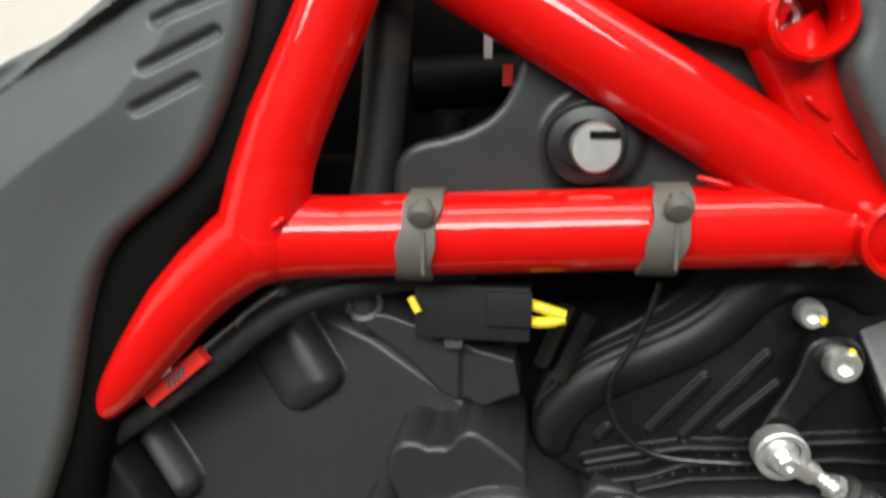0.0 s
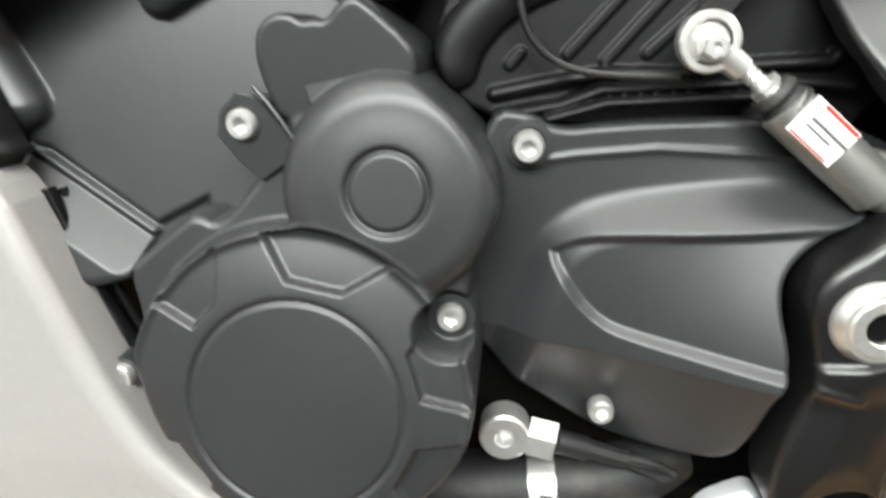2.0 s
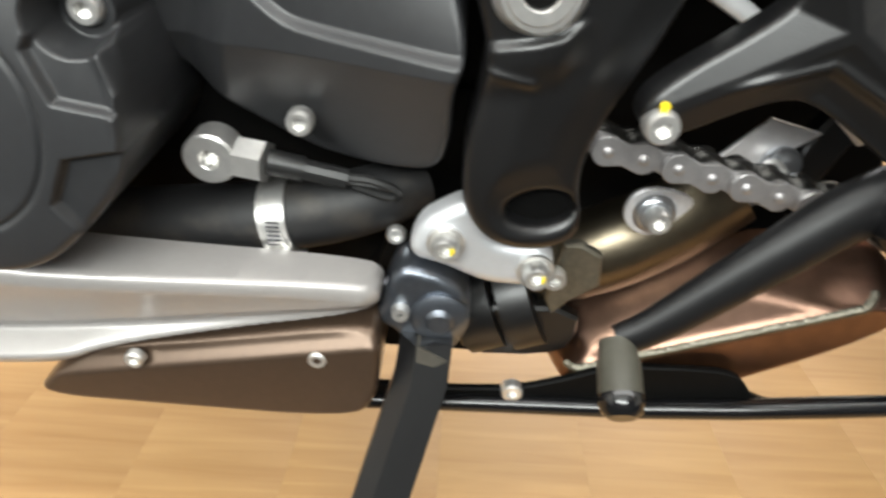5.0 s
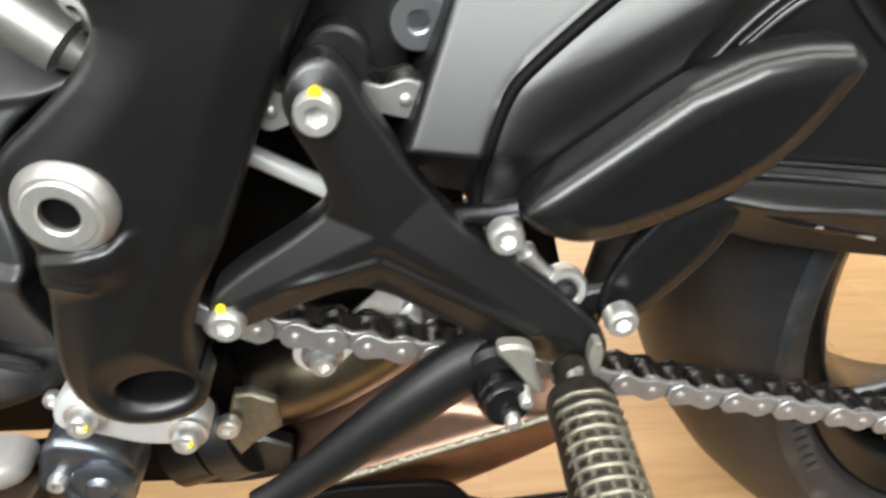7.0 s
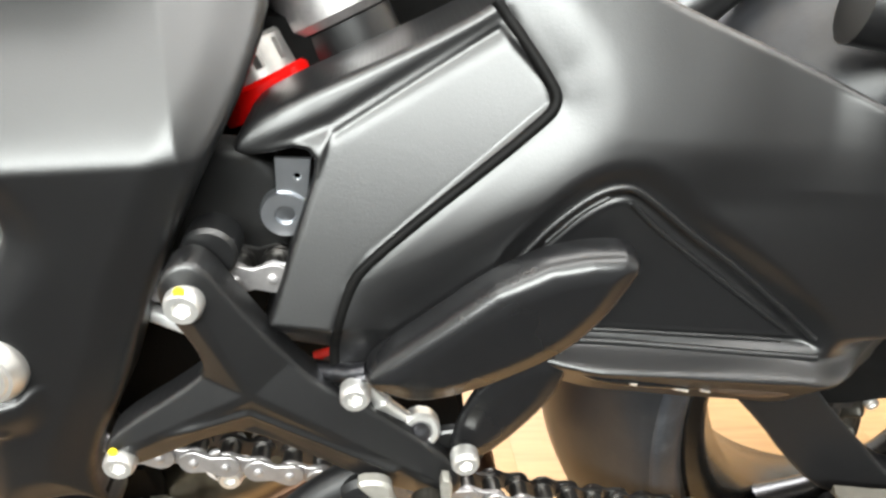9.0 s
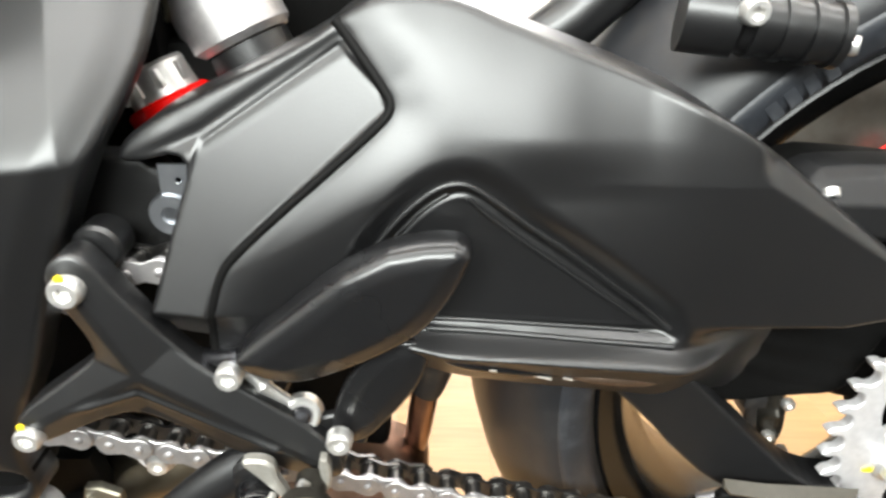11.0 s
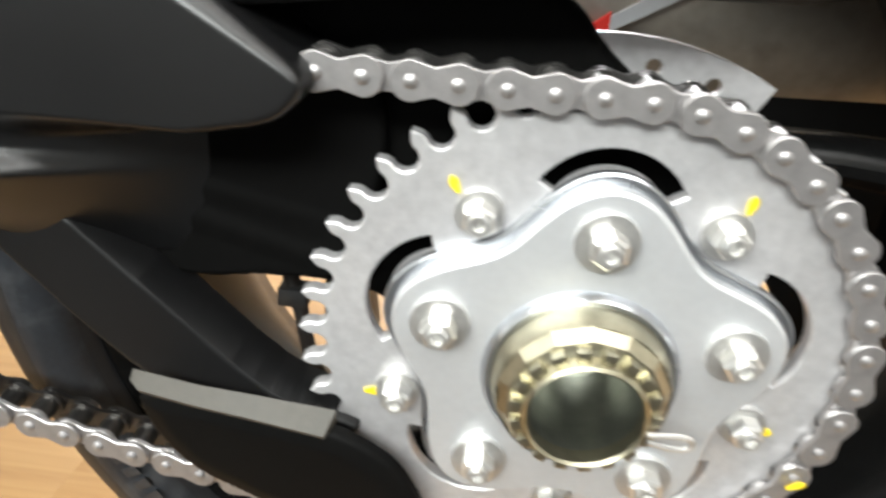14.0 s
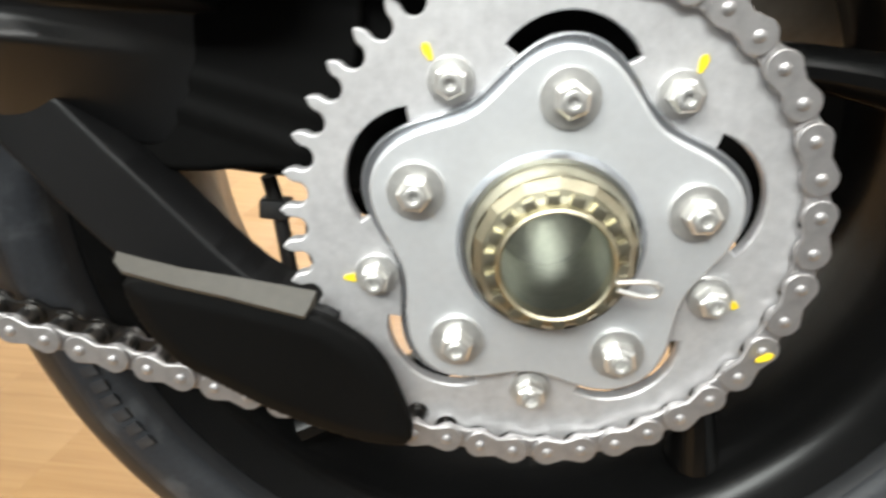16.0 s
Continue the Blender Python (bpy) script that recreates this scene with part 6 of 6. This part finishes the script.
plate(g, star, 0.2705, 0.2795, [ring_pts(AX, AZ, 0.0365, 48)], 0.0014)
hub = part("sprocket_carrier", g, ALU, moto, "satin aluminium five-lobed sprocket carrier", 40)
g = Geo()
star2 = [(AX + (x - AX) * 1.055, AZ + (z - AZ) * 1.055) for x, z in star]
plate(g, star2, 0.2770, 0.2810, [ring_pts(AX, AZ, 0.040, 48)], 0.001)
lathe(g, [(0.0345, -0.0005), (0.0345, -0.0035), (0.0368, -0.0040), (0.0385, -0.002), (0.0392, 0.001)], 56, pose(AX, 0.2705, AZ), caps=False)
# same metal as the carrier; its darker step is shade in the colour
part("carrier_flange", g, FLANGE, hub)
for i in range(5):
    a = 90 - 72 * i + 0.6
    share("flange_nut", NUT_BIG, hub, pose(AX + 0.0595 * math.cos(radians(a)), 0.2705, AZ + 0.0595 * math.sin(radians(a)), 0, 23 * i, 0))
g = Geo()
lathe(g, [(0.0213, 0.004), (0.0213, -0.0080), (0.0222, -0.0090), (0.0232, -0.0080), (0.0238, -0.0030), (0.0262, -0.0022)], 64, pose(AX, 0.2535, AZ), caps=False)
axle = part("axle_nut", g, GOLD, hub, "olive-gold plated castellated axle nut")
g = Geo()
lathe(g, [(0.0255, -0.0021), (0.0290, -0.0012), (0.0330, 0.0036)], 14, pose(AX, 0.2535, AZ, 0, 9, 0), caps=False)
part("nut_flange", g, GOLD, axle, "faceted flange of the nut", 5)
g = Geo()
lathe(g, [(0.0326, 0.0030), (0.0340, 0.0070), (0.0352, 0.0150)], 64, pose(AX, 0.2535, AZ), caps=False)
part("nut_collar", g, GOLD, axle)
g = Geo()
box(g, (0, 0, 0), (0.0042, 0.0075, 0.0050), 0.0008)
CASTLE = mesh_of("castellation", g, GOLD, 35)
for i in range(18):
    a = 20 * i
    share("castellation", CASTLE, axle, pose(AX + 0.0255 * math.cos(radians(a)), 0.2510, AZ + 0.0255 * math.sin(radians(a)), 0, -a, 0))
g = Geo()
lathe(g, [(0.0211, -0.045), (0.0213, 0.0), (0.010, 0.0005), (0.0, 0.0)], 40, pose(AX, 0.297, AZ), caps=False)
part("axle_bore", g, BORE, axle, "dark polished axle bore")
g = Geo()
sweep(g, [(AX + 0.023, 0.2455, AZ - 0.004), (AX + 0.036, 0.2450, AZ - 0.002), (AX + 0.0405, 0.2450, AZ - 0.0045), (AX + 0.0385, 0.2450, AZ - 0.0085), (AX + 0.031, 0.2450, AZ - 0.0085), (AX + 0.024, 0.2455, AZ - 0.007)], 0.0011, 8, 2)
part("safety_clip", g, ZINC, axle, "bent wire safety clip")

# -- rear wheel --
WY = 0.40
g = Geo()
lathe(g, [(0.214, -0.052), (0.219, -0.062), (0.2270, -0.0680), (0.2370, -0.0745), (0.2410, -0.0720), (0.2380, -0.066), (0.2300, -0.060), (0.2230, -0.02), (0.2230, 0.02), (0.2300, 0.060), (0.2410, 0.072), (0.2370, 0.0745), (0.217, 0.066), (0.206, 0.056), (0.199, 0.02), (0.199, -0.02)], 96, pose(AX, WY, AZ))
g.f = g.f[:-2] + [(15 * 96 + i, 15 * 96 + (i + 1) % 96, (i + 1) % 96, i) for i in range(96)]
rim = part("wheel_rim", g, RIM, moto, "black cast rear wheel", 40)
for i in range(5):
    g = Geo()
    way = [(0.052, 40, -0.020), (0.085, 22, -0.026), (0.125, 6, -0.032), (0.165, -4, -0.036), (0.206, -11, -0.034)]
    sweep(g, [(AX + r * math.cos(radians(29 + 72 * i + a)), WY + y, AZ + r * math.sin(radians(29 + 72 * i + a))) for r, a, y in way], [0.016, 0.0125, 0.0110, 0.0120, 0.0165], 14, 1, 1.5)
    part("spoke", g, RIM, rim, "gloss black swept spoke")
g = Geo()
lathe(g, [(0.02, -0.035), (0.055, -0.032), (0.062, -0.02), (0.066, 0.0), (0.062, 0.03), (0.02, 0.035)], 48, pose(AX, WY, AZ))
part("wheel_hub", g, BLACK_DEEP, rim)
g = Geo()
prof = [(0.2385, -0.068), (0.2415, -0.078), (0.250, -0.0870), (0.264, -0.091), (0.276, -0.088), (0.292, -0.074), (0.306, -0.052), (0.314, -0.027), (0.317, 0.0), (0.314, 0.027), (0.306, 0.052), (0.292, 0.074), (0.276, 0.088), (0.264, 0.091), (0.250, 0.0870), (0.2415, 0.078), (0.2385, 0.068)]
lathe(g, prof, 128, pose(AX, WY, AZ))
g.f = g.f[:-2]
tyre = part("rear_tyre", g, TYRE, moto, "dusty black rear tyre", 60)
g = Geo()
box(g, (0, 0, 0), (0.0065, 0.0010, 0.012), 0.0003)
MARK = mesh_of("sidewall_mark", g, BLUE_SHEEN_RUBBER, 35)
for a, n in ((206, 6), (232, 5), (300, 6), (150, 5), (128, 4)):
    for i in range(n):
        b = radians(a + 2.3 * i)
        share("sidewall_mark", MARK, tyre, pose(AX + 0.2550 * math.cos(b), WY - 0.0899, AZ + 0.2550 * math.sin(b), 0, 90 - math.degrees(b), 0))
# band of sidewall whose blue window sheen is painted on
g = Geo()
lathe(g, [(0.2435, -0.0800), (0.2450, -0.0838), (0.2510, -0.0884), (0.2590, -0.0906), (0.2650, -0.0920), (0.2665, -0.0905)], 128, pose(AX, WY, AZ), caps=False)
part("sidewall_band", g, BLUE_SHEEN_RUBBER, tyre, "dusty sidewall band with a blue window sheen in its colour", 60)
g = Geo()
seg_pts = ring_pts(AX, AZ, 0.1245, 20, 62, 106) + ring_pts(AX, AZ, 0.099, 20, 106, 62)
plate(g, seg_pts, 0.312, 0.316, [ring_pts(AX + 0.114 * math.cos(radians(q)), AZ + 0.114 * math.sin(radians(q)), 0.0032, 12) for q in (72, 84, 96)], 0.0005)
part("caliper_bracket", g, STEEL, moto, "drilled steel bracket behind the chain")

# -- right-hand silencer seen through the wheel --
g = Geo()
sweep(g, [(0.60, 0.56, 0.41), (0.68, 0.575, 0.425), (0.80, 0.58, 0.44), (1.06, 0.585, 0.45)], [0.03, 0.070, 0.082, 0.085], 36, 2)
sil = part("silencer", g, SILENCER, moto, "brown-tinted steel silencer beyond the wheel")
for k0, k1, mt in ((0.0, 0.16, RED_FLAT), (0.16, 0.62, ALU), (0.62, 1.0, ALU)):
    g = Geo()
    a, b = [(0.797 + 0.08 * k, 0.428 + 0.046 * k) for k in (k0, k1)]
    plate(g, [(a[0], a[1] - 0.005), (b[0], b[1] - 0.005), (b[0], b[1] + 0.007), (a[0], a[1] + 0.004)], 0.488, 0.492)
    part("silencer_strip", g, mt, sil, "red and silver strip")

# -- shock absorber and links behind the pivot plate --
g = Geo()
sdir = Vector((-0.45, 0.12, 0.87)).normalized().to_track_quat("-Y", "Z").to_matrix().to_4x4()
ms, mb = Matrix.Translation((0.300, 0.362, 0.492)) @ sdir, Matrix.Translation((0.346, 0.378, 0.506)) @ sdir
lathe(g, [(0.0, -0.12), (0.028, -0.12), (0.030, -0.026), (0.027, -0.022), (0.0, -0.021)], 32, mb)
shock = part("shock_body", g, CHAIN_STEEL, moto, "silver shock absorber body")
g = Geo()
lathe(g, [(0.0, -0.022), (0.0255, -0.021), (0.0255, 0.006), (0.0, 0.008)], 28, mb)
part("shock_sleeve", g, BLACK_SATIN, shock)
g = Geo()
lathe(g, [(0.0, -0.026), (0.0195, -0.026), (0.0210, -0.024), (0.0210, -0.006), (0.0, -0.004)], 28, ms)
ring = part("preload_ring", g, ZINC, shock, "notched zinc preload ring")
for i in range(10):
    g = Geo()
    box(g, (0.0205 * math.cos(0.628 * i), -0.017, 0.0205 * math.sin(0.628 * i)), (0.004, 0.010, 0.004), 0.0006, ms)
    part("ring_notch", g, ZINC, ring)
g = Geo()
lathe(g, [(0.0, -0.008), (0.0235, -0.008), (0.0255, -0.006), (0.0255, 0.007), (0.0, 0.010)], 32, ms)
part("spring_collar", g, RED, shock, "bright red spring collar")
g = Geo()
lathe(g, [(0.0, 0.004), (0.008, 0.002), (0.011, -0.003), (0.0145, -0.004), (0.016, 0.0), (0.016, 0.012)], 32, pose(0.289, 0.366, 0.549))
part("gas_fitting", g, GOLD, shock, "round brass-coloured fitting")

# -- tail stay behind the swingarm --
g = Geo()
sweep(g, [(0.480, 0.40, 0.515), (0.515, 0.40, 0.530), (0.56, 0.40, 0.575)], 0.017, 16, 1)
part("tail_stay", g, BLACK_SATIN, moto)

# -- passenger footrest hanging behind --
g = Geo()
sweep(g, [(0.552, 0.305, 0.556), (0.575, 0.300, 0.554)], 0.0165, 24)
sweep(g, [(0.575, 0.300, 0.554), (0.622, 0.297, 0.549)], 0.0135, 24)
pp = part("passenger_peg", g, BLACK_SATIN, moto, "folded black passenger footrest")
for k in range(4):
    x = 0.580 + 0.0125 * k
    g = Geo()
    sweep(g, [(x, 0.2995 - 0.001 * k, 0.5530 - 0.0012 * k), (x + 0.004, 0.2992 - 0.001 * k, 0.5527 - 0.0012 * k)], 0.0148, 20)
    part("peg_band", g, BLACK_SATIN, pp)
bolt(pp, 0.575, 0.286, 0.560, BOLT, 0.9)
bolt(pp, 0.624, 0.291, 0.546, BOLT_SMALL, 0.9, (0, 60))


g = Geo()
plate(g, chaikin([(0.86, 0.42), (1.05, 0.42), (1.13, 0.33), (1.13, 0.14), (1.04, 0.14), (0.985, 0.235), (0.955, 0.275), (0.90, 0.285), (0.85, 0.33)], 2), 0.515, 0.52, bevel=0.002)
part("heat_shield", g, BLACK_DEEP, sil, "black shield below the silencer")
